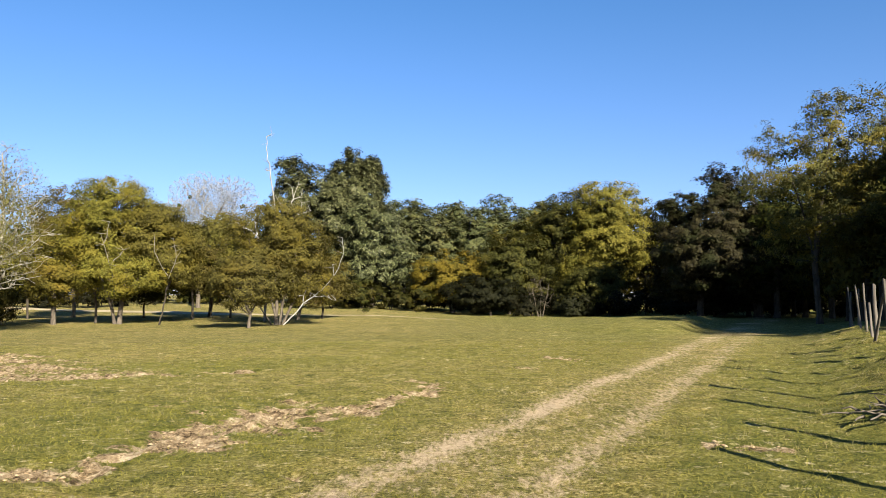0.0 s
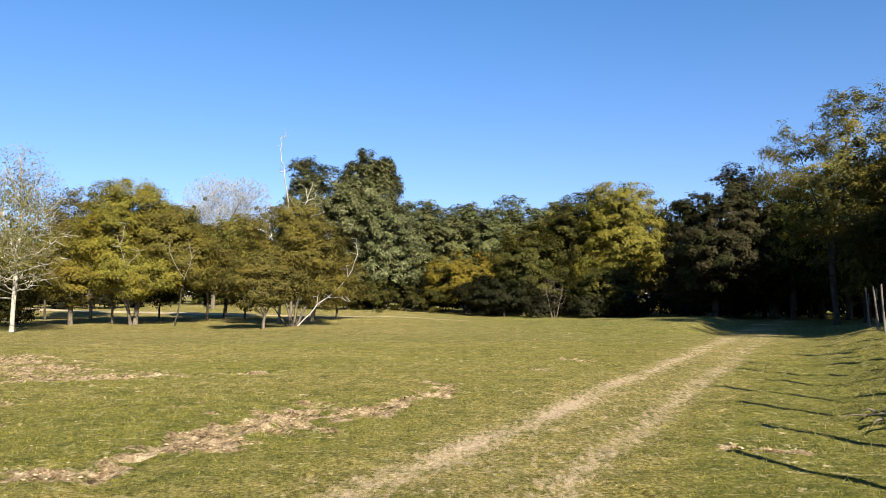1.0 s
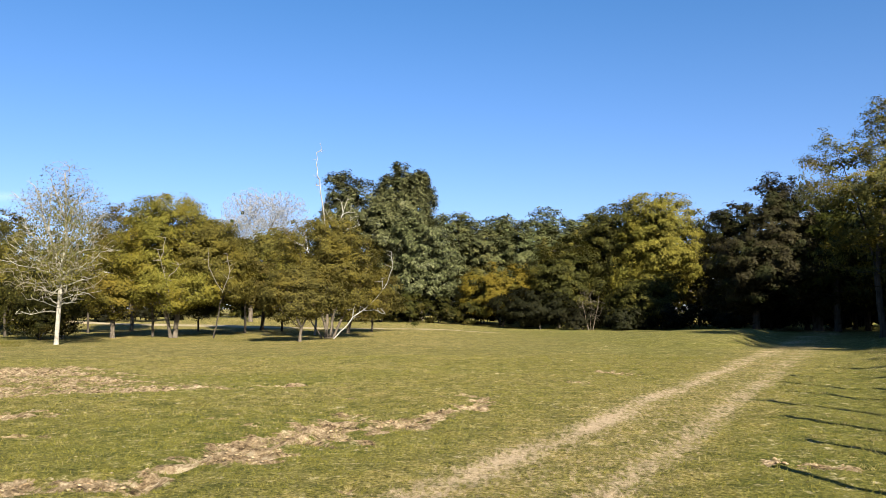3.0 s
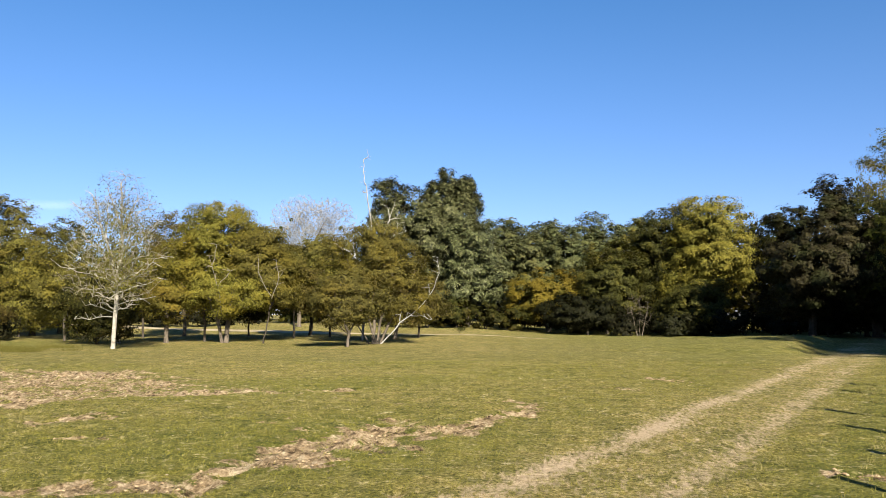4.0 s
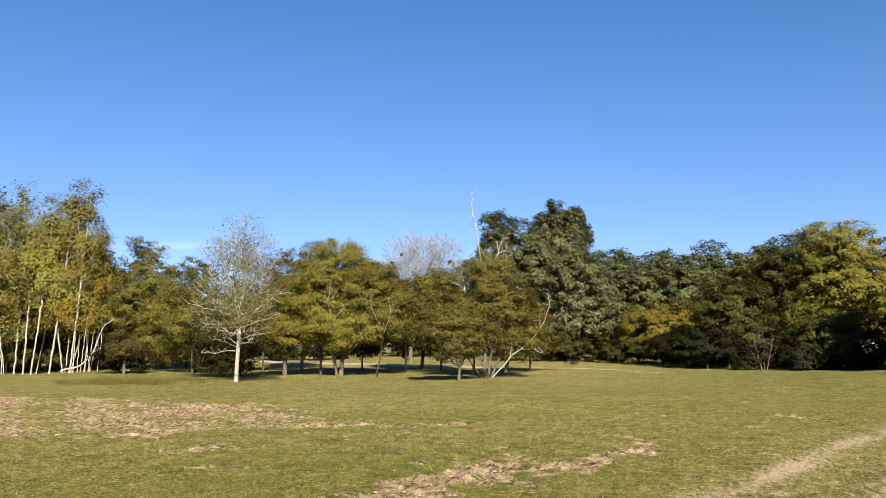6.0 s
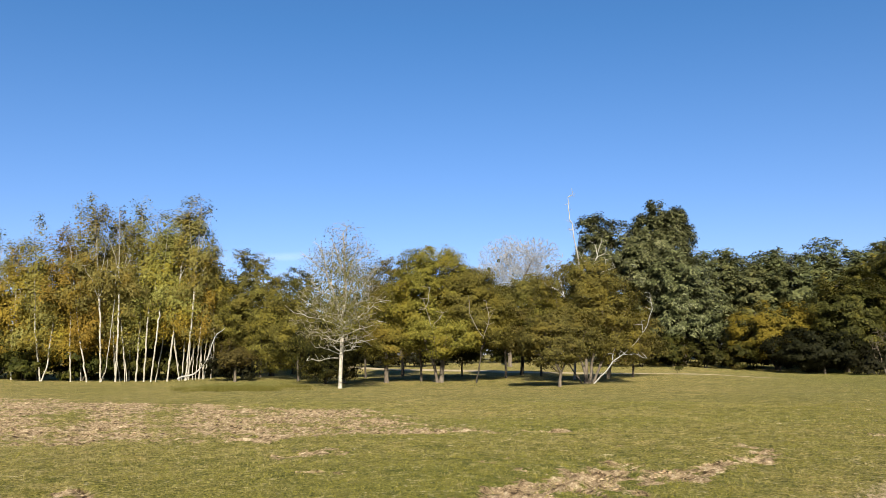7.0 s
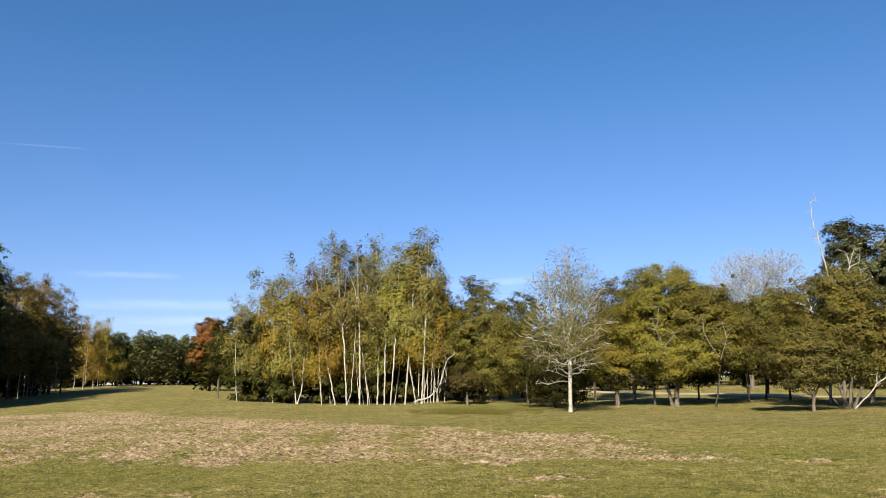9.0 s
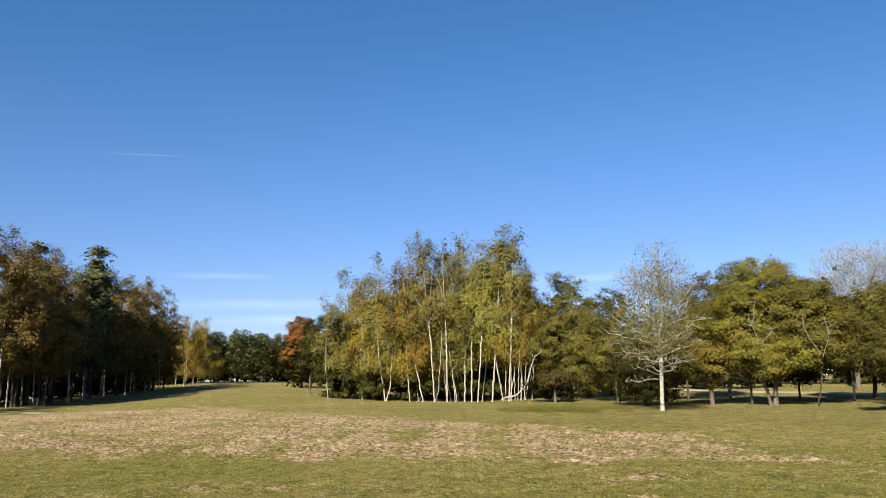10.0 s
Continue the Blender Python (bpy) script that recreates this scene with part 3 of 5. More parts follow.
def ribbon(name, pts, width, lift, material, label, step=1.0):
    """A low sandy bank along a line."""
    P = []
    for (ax, ay), (bx, by) in zip(pts[:-1], pts[1:]):
        k = max(1, int(math.hypot(bx - ax, by - ay) / step))
        P += [(ax + (bx - ax) * i / k, ay + (by - ay) * i / k) for i in range(k)]
    P = np.array(P + [pts[-1]])
    d = np.gradient(P, axis=0)
    d /= np.linalg.norm(d, axis=1)[:, None]
    nrm = np.stack([-d[:, 1], d[:, 0]], 1)
    nrm *= np.sign((nrm * P).sum(1))[:, None]
    ends = np.minimum(1, np.minimum(np.arange(len(P)), np.arange(len(P))[::-1] * 3) / (0.42 * len(P)) + 0.08)
    wide = width * (1 + 0.35 * wobble(P[:, 0], P[:, 1], 4.0, 1.0)) * ends
    rows = []
    for u, z in ((-0.62, -0.12), (-0.5, 0.02), (-0.15, 0.35), (0.25, 0.8), (0.5, 1.0), (0.7, -0.4)):
        q = P + nrm * (u * wide)[:, None]
        rows.append(np.stack([q[:, 0], q[:, 1], terrain(q[:, 0], q[:, 1]) + 0.02 + lift * z * ends + 0.02 * wobble(q[:, 0], q[:, 1], 0.8)], 1))
    n, m = len(P), len(rows)
    v = np.stack(rows, 1).reshape(-1, 3)
    i = (np.arange(n - 1)[:, None] * m + np.arange(m - 1)[None]).ravel()
    return tagged(new(name, mesh_of(name, v, [np.stack([i, i + 1, i + m + 1, i + m], 1)], material, True)), label, "path", "", "structure")


SAND = plain_material("path_sand", [(0.25, (0.13, 0.105, 0.05)), (0.5, (0.25, 0.205, 0.13)), (0.75, (0.36, 0.30, 0.20))], 0.9, 0.95)
ribbon("path", [(1, 68.4), (-5, 71), (-13, 73.5), (-27, 77), (-45, 82), (-62, 87)], 1.9, 0.10, SAND, "pale sandy path running behind the meadow trees")
ribbon("sand_strip", [(-60.0, 14.6), (-58.6, 16.2), (-58.6, 18.2)], 1.5, 0.06, SAND, "short pale strip of bare sand beside the dark wood")


# ---- the trees standing in the open meadow ----
BIRCH_LIMBS = [
    [0.105, (0.09, 2.0, 0.0), (0.11, 2.72, 0.0), (0.07, 4.11, 0.0), (0.31, 5.8, 0.0), (0.27, 7.2, 0.0), (0.16, 8.8, 0.0), (0.11, 9.6, 0.0)],
    [0.075, (-0.02, 4.2, 0.0), (-0.43, 5.82, 0.0), (-0.82, 6.9, 0.0), (-1.13, 8.2, 0.0), (-1.4, 8.9, 0.0)], [0.055, (0.31, 6.4, 0.0), (0.66, 7.8, 0.0), (1.04, 8.8, 0.0)],
    [0.05, (0.27, 7.0, 0.0), (-0.3, 8.4, 0.0), (-0.6, 9.3, 0.0)], [0.05, (-0.6, 6.4, 0.0), (-0.5, 7.6, -0.2), (-0.7, 8.7, -0.3)],
    [(0.19, 3.8, 0.0), (0.9, 4.3, -0.5), (1.6, 4.6, -0.9), (2.05, 5.2, -1.2), (2.75, 5.6, -1.4)], [(0.19, 3.26, 0.0), (1.0, 3.6, -0.3), (1.6, 3.73, -0.5), (2.5, 4.1, -0.6)],
    [0.028, (0.16, 2.56, 0.0), (1.0, 2.8, -0.5), (1.85, 2.95, -0.8)], [(0.3, 5.9, 0.0), (1.0, 6.1, -0.4), (1.6, 6.6, -0.6), (2.3, 7.45, -0.8)],
    [(0.0, 4.04, 0.0), (-0.5, 4.3, -0.3), (-1.0, 4.66, -0.5), (-2.06, 5.2, -0.9), (-2.6, 5.8, -1.0)], [(0.0, 3.75, 0.0), (-0.7, 4.1, -0.4), (-1.36, 4.27, -0.8), (-2.8, 4.6, -1.2)],
    [(0.0, 2.87, 0.0), (-0.8, 3.2, -0.4), (-1.6, 3.45, -0.7)], [0.026, (0.0, 2.1, 0.0), (-0.7, 2.4, -0.2), (-1.5, 2.5, -0.4)], [0.02, (0.0, 1.86, 0.0), (-0.9, 1.8, -0.5), (-2.0, 1.72, -0.9)],
    [(-0.3, 5.2, 0.0), (-0.8, 5.6, -0.4), (-1.3, 5.9, -0.7), (-1.8, 6.5, -0.8)], [(0.3, 4.74, 0.0), (0.8, 5.1, -0.4), (1.35, 5.5, -0.6), (1.75, 6.3, -0.7)],
    [(-0.8, 7.0, 0.0), (-1.3, 7.5, -0.2), (-1.75, 7.8, -0.3), (-2.3, 8.3, -0.3)], [(0.3, 7.0, 0.0), (1.0, 7.8, -0.3), (1.7, 8.4, -0.4)],
    [(0.0, 3.2, 0.0), (0.3, 3.9, 1.1), (0.7, 4.6, 2.2)], [(0.0, 4.6, 0.0), (-0.4, 5.3, 1.0), (-0.9, 6.2, 1.9)], [(0.0, 2.3, 0.0), (-0.5, 2.7, 1.1), (-0.8, 2.9, 2.0)],
    [(0.1, 5.4, 0.0), (0.6, 6.3, 0.9), (0.9, 7.3, 1.4)], [(0.1, 2.2, 0.0), (0.7, 2.4, -1.0), (0.9, 2.5, -1.9)]]
tree("birch_tree", (-24.4, 41.4), -30, [(0.1, 8.3, 1.9, 1.9), (-0.9, 7.4, 1.7, 1.7), (1.0, 7.3, 1.7, 1.7), (0.1, 5.8, 2.6, 1.5), (-0.2, 4.0, 2.7, 1.2)],
     BARK_BIRCH, L_THIN, "lone white-barked birch with thin olive leaves and bare twigs", "birch", seed=11,
     stems=[[(0, 0), (0.06, 1.4), (0.11, 2.72), (0.07, 4.11), (0.31, 5.8), (0.27, 7.2), (0.16, 8.8), (0.11, 9.8)],
            [(-0.05, 4.4), (-0.43, 5.82), (-0.82, 6.9), (-1.13, 8.2), (-1.4, 8.9)], [(0.31, 6.75), (0.66, 8.0), (1.04, 8.8)], [(0.27, 7.2), (-0.3, 8.4), (-0.6, 9.4)],
            [(0.3, 6.2), (0.2, 7.4, 0.8), (0.4, 8.8, 1.2)]],
     tips=1900, trunk_r=0.12, per_site=8, spread=0.28, size=0.11, tip_r=0.010, hang=0.25, rise=0.16, taper=0.46, even=0.75, twig=TAN_TWIG, limb_bark=BARK_BIRCH, limb_r=0.044, limb_twigs=3,
     limbs=BIRCH_LIMBS)
tree("thorn_tree", (-26.7, 52.3), -27, [(0.1, 3.3, 2.1, 1.7), (-0.8, 4.3, 1.6, 1.4)], BARK_GREY, L_YELLOWGREEN,
     "small yellow-green thorn tree with a short thick trunk", seed=12, tips=240, trunk_r=0.16, per_site=88)
tree("field_maple", (-22.8, 53.3), -23, [(-0.5, 6.9, 3.2, 2.9), (-2.3, 5.6, 2.3, 2.3), (2.2, 6.0, 2.4, 2.6), (-0.6, 8.4, 2.5, 1.6), (0.3, 3.4, 2.9, 1.3), (3.2, 5.0, 1.9, 2.2)],
     BARK_GREY, L_YELLOWGREEN, "round-crowned field maple turning yellow green, forked trunk", seed=13, gap=-2.6, tips=1150, trunk_r=0.17, per_site=84, spread=0.42, size=0.14,
     limbs=[[(-0.1, 1.8, -1.2), (-0.5, 3.9, -3.2), (-1.1, 6.0, -3.9)], [(-0.5, 3.9, -3.2), (0.3, 5.0, -3.6)], [(-0.9, 5.4, -3.8), (-0.6, 6.8, -3.9)]],
     stems=[[(0.15, 0), (0.25, 1.4), (0.5, 3.5), (1.0, 6.0)], [(-0.1, 0), (-0.4, 1.4), (-1.3, 3.8), (-1.9, 5.6)], [(-0.4, 1.5), (-0.6, 4.0), (-0.9, 8.6)]])
tree("thorn_tree", (-31.4, 64.8), -26, [(-1.1, 8.4, 2.4, 2.5), (-1.1, 5.4, 2.7, 2.7)], BARK_GREY, L_OLIVE,
     "olive-leaved thorn tree with bare pale upper limbs", seed=14, tips=520, trunk_r=0.15, per_site=70, spread=0.43, size=0.17,
     limbs=[[(-0.2, 4.5, -2.6), (-0.6, 6.0, -2.9), (-1.3, 8.6, -2.6)], [(-0.5, 5.8, -2.9), (0.1, 7.4, -2.8), (0.3, 9.8, -2.4)], [(-1.0, 7.4, -2.8), (-1.9, 9.0, -2.4)]])
tree("field_maple", (-19.8, 53.5), -20, [(0.1, 5.4, 2.2, 2.2), (1.2, 3.9, 1.7, 1.3), (-0.9, 6.4, 2.0, 1.9), (-0.4, 7.6, 1.5, 1.1), (1.3, 5.6, 1.4, 1.4)], BARK_DARK, L_OLIVE,
     "old field maple with a leaning dark trunk and broken limbs", seed=15, tips=560, trunk_r=0.17, per_site=72, spread=0.42,
     limbs=[[(0.45, 3.2, -1.6), (0.9, 4.6, -2.3), (0.7, 5.9, -2.3)], [(0.4, 3.4, -1.7), (-0.4, 4.8, -2.3), (-0.5, 5.8, -2.2)]],
     stems=[[(-0.1, 0), (0.2, 1.6), (0.5, 3.6), (0.5, 5.2)], [(0.3, 2.4), (0.9, 3.8), (1.3, 5.2)], [(0.4, 3.4), (-0.1, 4.6), (-0.4, 6.4)]])
tree("young_maple", (-24.9, 63.4), -21, [(0.1, 2.6, 1.6, 1.3)], BARK_GREY, L_GREEN, "young slim maple with a small green crown", seed=16, tips=110, trunk_r=0.08, per_site=78)
tree("field_maple", (-20.2, 66.0), -17, [(0.2, 4.3, 3.0, 1.8), (0.9, 5.9, 3.6, 2.1), (1.8, 7.5, 2.4, 1.3), (-1.8, 6.2, 2.2, 1.6)], BARK_DARK, L_BROWNGREEN,
     "field maple with a brownish top beyond the sandy path", seed=17, tips=520, trunk_r=0.16, per_site=76, spread=0.50, size=0.22)
tree("thorn_tree", (-12.1, 47.5), -14, [(-0.5, 2.9, 1.9, 1.5), (1.0, 3.0, 1.8, 1.4), (-0.2, 3.7, 1.4, 1.0)], BARK_GREY, L_BROWNGREEN,
     "small spreading thorn tree with brownish green leaves", seed=18, tips=330, trunk_r=0.13, per_site=83, spread=0.34, size=0.14,
     stems=[[(0, 0), (0.05, 0.8), (-0.3, 1.8), (-0.6, 2.8)], [(0.03, 0.7), (0.5, 1.7), (1.0, 2.6)], [(0, 0.8), (-0.9, 1.7), (-1.4, 2.2)]])
tree("multi_stem_thorn", (-11.6, 53.7), -12, [(-0.9, 5.9, 2.8, 2.3), (1.2, 4.7, 2.7, 2.3), (2.2, 3.0, 1.9, 1.4), (0.3, 7.3, 2.0, 1.2), (-1.2, 4.0, 2.2, 1.4)],
     BARK_GREY, L_OLIVE, "many-stemmed thorn tree with fanning pale stems and olive leaves", seed=19, tips=660, trunk_r=0.12, per_site=80, spread=0.40,
     stems=[[(0.0, 0), (-0.4, 1.3), (-1.0, 3.2), (-1.4, 5.5)], [(-0.2, 0), (-0.1, 1.6), (-0.2, 3.5), (0.1, 6.2)], [(0.1, 0), (0.3, 1.6), (0.8, 3.5), (1.3, 5.4)],
            [(0.3, 0), (0.9, 1.4), (1.8, 2.7), (2.2, 3.5)], [(-0.4, 0), (-1.2, 1.1), (-1.8, 2.4), (-2.5, 3.6)]])
tree("thorn_tree", (-12.0, 62.8), -11, [(1.0, 3.4, 2.1, 2.1)], BARK_GREY, L_BROWNGREEN, "leaning thorn tree with a brown-green crown", seed=20, tips=200, trunk_r=0.15,
     per_site=78, stems=[[(0, 0), (0.25, 1.0), (0.7, 2.2), (1.2, 3.4)]])


def dead_tree(place, bearing, limbs, radius, label, seed):
    """Barkless limbs: each one a chain of points in the plane across the bearing."""
    rng = np.random.default_rng(seed)
    root = new("dead_tree")
    root.matrix_world = pose(place[0], place[1], float(terrain(*place)), 0, 0, -bearing)
    for k, limb in enumerate(limbs):
        pts = np.array([(q[0], 0.12 * k * (1 if k % 2 else -1) * (i > 0) * 0.5, q[1]) for i, q in enumerate(limb)], float)
        vs, fs = bare_limb(pts, radius if k == 0 else radius * 0.65, rng, 2 if k else 1)
        made = part_mesh("trunk" if k == 0 else "limb", mesh_of("dead_limb", vs, fs, DEADWOOD, True), root if k == 0 else trunk)
        trunk = made if k == 0 else trunk
    return tagged(root, label, "dead tree")


dead_tree((-11.7, 55.8), -12, [[(0.0, 0), (-0.2, 3.2), (-0.6, 7.2), (-0.8, 9.3), (-1.1, 11.3), (-1.3, 12.5), (-1.4, 13.8), (-1.0, 14.1)],
                               [(-0.5, 5.6), (0.2, 8.0), (0.7, 9.6), (1.0, 10.6)], [(0.2, 8.0), (-0.3, 8.8), (-0.6, 9.3)], [(0.5, 9.0), (1.2, 9.5)],
                               [(0.6, 9.4), (0.4, 10.2)], [(0.0, 7.2), (1.0, 8.1), (1.9, 8.4)], [(1.0, 8.1), (1.2, 8.9)], [(-1.1, 11.3), (-1.5, 11.4)]],
          0.072, "tall barkless dead tree, bleached grey, rising from a thorn thicket", 31)
dead_tree((-13.7, 58.4), -13, [[(0.0, 0), (0.1, 2.9), (-0.1, 5.0), (-0.6, 6.5), (-1.4, 7.1), (-2.0, 7.4), (-2.3, 8.1), (-2.6, 8.6)],
                               [(-0.6, 6.5), (-0.8, 7.6), (-0.9, 8.5)], [(-0.1, 5.0), (-0.4, 6.1)]], 0.10, "crooked dead tree with pale bent limbs", 32)
dead_tree((-11.0, 52.6), -12, [[(0.0, 0), (0.7, 0.7), (1.3, 1.5), (2.5, 2.4), (3.4, 3.4), (4.1, 5.0), (4.0, 6.1)], [(2.0, 2.0), (2.8, 2.0), (3.6, 1.7)], [(3.4, 3.4), (3.3, 4.2)], [(1.3, 1.5), (1.5, 2.4)]],
          0.055, "pale fallen dead stem leaning out of a thorn thicket", 33)
dead_tree((-29.6, 51.0), -29, [[(0.0, 0), (-0.3, 0.6), (-0.8, 1.3)], [(-0.2, 0.4), (0.5, 1.0), (1.4, 1.2)], [(-0.5, 0.9), (-0.9, 0.7), (-1.3, 0.1)]],
          0.15, "low broken dead stump with forked limbs", 34)

# ---- thinner trees in the second row, before the sandy path ----
for k, (b, d, w, h, leaves, word) in enumerate([
        (-31.5, 57, 2.0, 4.6, L_GREEN, "dull green"), (-33.5, 63, 3.0, 7.8, L_OLIVE, "olive-green"), (-36.2, 71, 3.2, 8.6, L_OLIVE, "olive-green"), (-24.5, 60, 2.3, 6.6, L_OLIVE, "olive-green"), (-18.2, 63, 2.4, 6.2, L_BROWNGREEN, "brownish green"),
        (-15.6, 66, 2.6, 7.0, L_OLIVE, "olive-green"), (-9.0, 66, 2.3, 5.0, L_BROWNGREEN, "brownish green"), (-28.6, 68, 2.5, 6.6, L_YELLOWGREEN, "yellow-green")]):
    x, y = d * math.sin(radians(b)), d * math.cos(radians(b))
    tree("thorn_tree", (x, y), b, [(0.0, h * 0.72, w, h * 0.27), (-0.5 * w, h * 0.54, w * 0.8, h * 0.22), (0.5 * w, h * 0.50, w * 0.8, h * 0.20)] + ([(0.1 * w, h * 0.26, w, h * 0.18)] if b < -30 else []), BARK_DARK, leaves,
         word + " thorn tree in the second row of the meadow trees", "tree", "meadow trees", seed=500 + k, tips=260, trunk_r=0.09, per_site=48, spread=0.42, size=0.18)

# ---- far side of the sandy path ----
bare = tree("bare_poplar", (-29.4, 91.4), -18, [(0.0, 12.9, 3.5, 3.1), (3.4, 13.4, 3.2, 2.6), (-1.8, 10.6, 2.4, 2.9), (1.6, 10.0, 3.6, 2.6)], BARK_GREY, None,
            "leafless grey poplar hung with mistletoe balls", "poplar", seed=41, tips=8600, trunk_r=0.26, tip_r=0.0295, reach=0.55, taper=0.62, twig=BARK_SILVER)
rng = np.random.default_rng(5)
for q in ((-2.4, 12.2, 0.26), (-3.0, 11.0, 0.3), (-1.2, 13.2, 0.3), (-1.9, 11.6, 0.34), (0.6, 11.4, 0.22), (5.0, 12.4, 0.22), (-1.4, 9.9, 0.36), (2.4, 10.4, 0.2)):
    v, f = leaf_cloud(rng, np.array([[q[0], -0.8, q[1]]]), np.array([q[0], -0.8, q[1]]), 420, q[2] * 0.42, 0.16, 1.0)
    part_mesh("mistletoe", mesh_of("mistletoe", v, [f], L_MISTLE), bare, "round dark green mistletoe ball")
tree("poplar_tree", (-13.6, 101.0), -8, [(-6.9, 15.6, 2.2, 3.4), (-4.1, 14.8, 2.4, 3.2), (2.0, 16.4, 3.3, 3.7), (-0.3, 11.1, 6.0, 4.2), (-7.4, 11.1, 2.8, 4.1), (-2.6, 6.0, 4.5, 3.3), (2.6, 12.5, 2.8, 3), (3.8, 16.6, 1.9, 2.6), (-1.2, 13.4, 2.2, 2.8), (0.3, 15.6, 2.2, 3.0), (5.6, 9.6, 2.6, 3.0), (4.0, 15.6, 1.8, 3.0), (0.2, 17.2, 1.7, 2.0), (-0.9, 15.6, 1.4, 2.4), (3.6, 17.6, 1.5, 1.6)],
     BARK_GREY, L_POPLAR, "tall dense grey-green poplar with upright clumped boughs", "poplar", seed=42, tips=1450, gap=-1.3, even=0.6, trunk_r=0.45, per_site=84, spread=0.50, size=0.34, rise=0.2,
     stems=[[(0, 0), (0, 4), (0.6, 9), (1.6, 18.5)], [(0, 3), (-2.5, 8), (-4.3, 14), (-4.3, 16.5)], [(-0.5, 3.5), (-4.8, 8), (-6.8, 13), (-7.0, 17.5)]], flat=1.1)
tree("poplar_tree", (-9.2, 98.0), -5, [(0.2, 9.5, 3.6, 4.1), (-1.6, 4.7, 4.6, 2.9), (2.7, 6.0, 2.9, 3.0)], BARK_GREY, L_POPLAR,
     "lower spreading poplar with grey-green leaves", "poplar", seed=43, tips=420, trunk_r=0.3, per_site=57, spread=0.55, size=0.32)
tree("amber_bush", (1.2, 97.0), 1, [(-0.7, 4.5, 4.3, 2.9), (-2.5, 3.0, 3.0, 2.0), (2.3, 5.2, 2.5, 2.2)], BARK_DARK, L_AMBER,
     "amber-orange autumn bush at the wood's edge", "bush", seed=44, tips=380, trunk_r=0.15, per_site=70, spread=0.46, size=0.26, stems=[[(0, 0), (-0.5, 1.2), (-1.2, 4)], [(0.1, 0), (0.6, 1.3), (1.8, 4.5)]])
tree("dark_bush", (5.6, 89.8), 4, [(-1.2, 2.6, 4.2, 2.0), (1.5, 2.4, 2.4, 1.6)], BARK_DARK, L_SHADE, "very dark green bush, the wood's shade put into its leaf colour", "bush", seed=45, tips=300, trunk_r=0.12, per_site=62, spread=0.44, size=0.26)
tree("oak_tree", (8.1, 93.7), 5, [(0.4, 4.3, 3.1, 3.5), (-0.7, 7.1, 2.8, 2.4), (2.1, 8.1, 2.4, 3.1)], BARK_DARK, L_DARKGREEN, "small oak with dull green leaves at the wood's edge", seed=46,
     tips=380, trunk_r=0.2, per_site=62, spread=0.48, size=0.27)
# added oak: its dark leaves replace the shade on the robinia's lower crown
tree("oak_tree", (17.4, 88.6), 11, [(0.0, 3.0, 3.4, 2.4), (1.8, 4.8, 2.6, 2.0), (-2.2, 2.4, 2.2, 1.7)], BARK_DARK, L_DARKGREEN, "added dark green oak that stands in for shade on the golden robinia's lower crown", "oak", seed=70,
     tips=340, trunk_r=0.16, per_site=56, spread=0.46, size=0.26)
tree("bare_shrub", (10.9, 85.3), 7, [(-0.1, 2.6, 1.5, 2.0)], BARK_GREY, None, "leafless grey twiggy shrub", "shrub", seed=47, tips=220, trunk_r=0.06, tip_r=0.013,
     stems=[[(-0.2, 0), (-0.5, 1.2), (-0.8, 2.6)], [(0, 0), (0, 1.4), (0.1, 3)], [(0.2, 0), (0.5, 1.2), (0.8, 2.5)]])
tree("robinia_tree", (19.0, 93.1), 12, [(1.2, 13.0, 4.4, 3.1), (3.5, 9.2, 3.5, 3.5), (0.1, 8.9, 4.2, 3.9), (-0.6, 5.4, 4.6, 2.2)], BARK_DARK, L_GOLD,
     "tall golden-leaved robinia at the wood's edge", seed=48, gap=-2.2, tips=820, trunk_r=0.3, per_site=57, spread=0.62, size=0.27)
tree("robinia_tree", (14.3, 95.9), 8, [(1.2, 12.1, 3.5, 2.8), (-0.6, 9.3, 3.2, 4.0), (-0.7, 4.8, 3.6, 3.2)], BARK_GREY, L_DARKGREEN,
     "tall olive-green robinia at the wood's edge", seed=49, gap=-1.5, tips=440, trunk_r=0.28, per_site=57, spread=0.55, size=0.27)
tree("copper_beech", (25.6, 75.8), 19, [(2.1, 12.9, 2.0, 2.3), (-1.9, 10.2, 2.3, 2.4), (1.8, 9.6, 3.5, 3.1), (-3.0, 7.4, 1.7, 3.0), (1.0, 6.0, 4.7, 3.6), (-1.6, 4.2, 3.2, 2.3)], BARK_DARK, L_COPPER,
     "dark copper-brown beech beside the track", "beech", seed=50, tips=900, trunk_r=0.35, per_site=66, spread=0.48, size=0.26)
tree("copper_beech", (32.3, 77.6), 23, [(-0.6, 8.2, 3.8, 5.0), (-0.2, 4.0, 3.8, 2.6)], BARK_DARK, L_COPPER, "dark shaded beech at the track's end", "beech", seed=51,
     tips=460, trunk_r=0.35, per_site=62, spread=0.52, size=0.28)
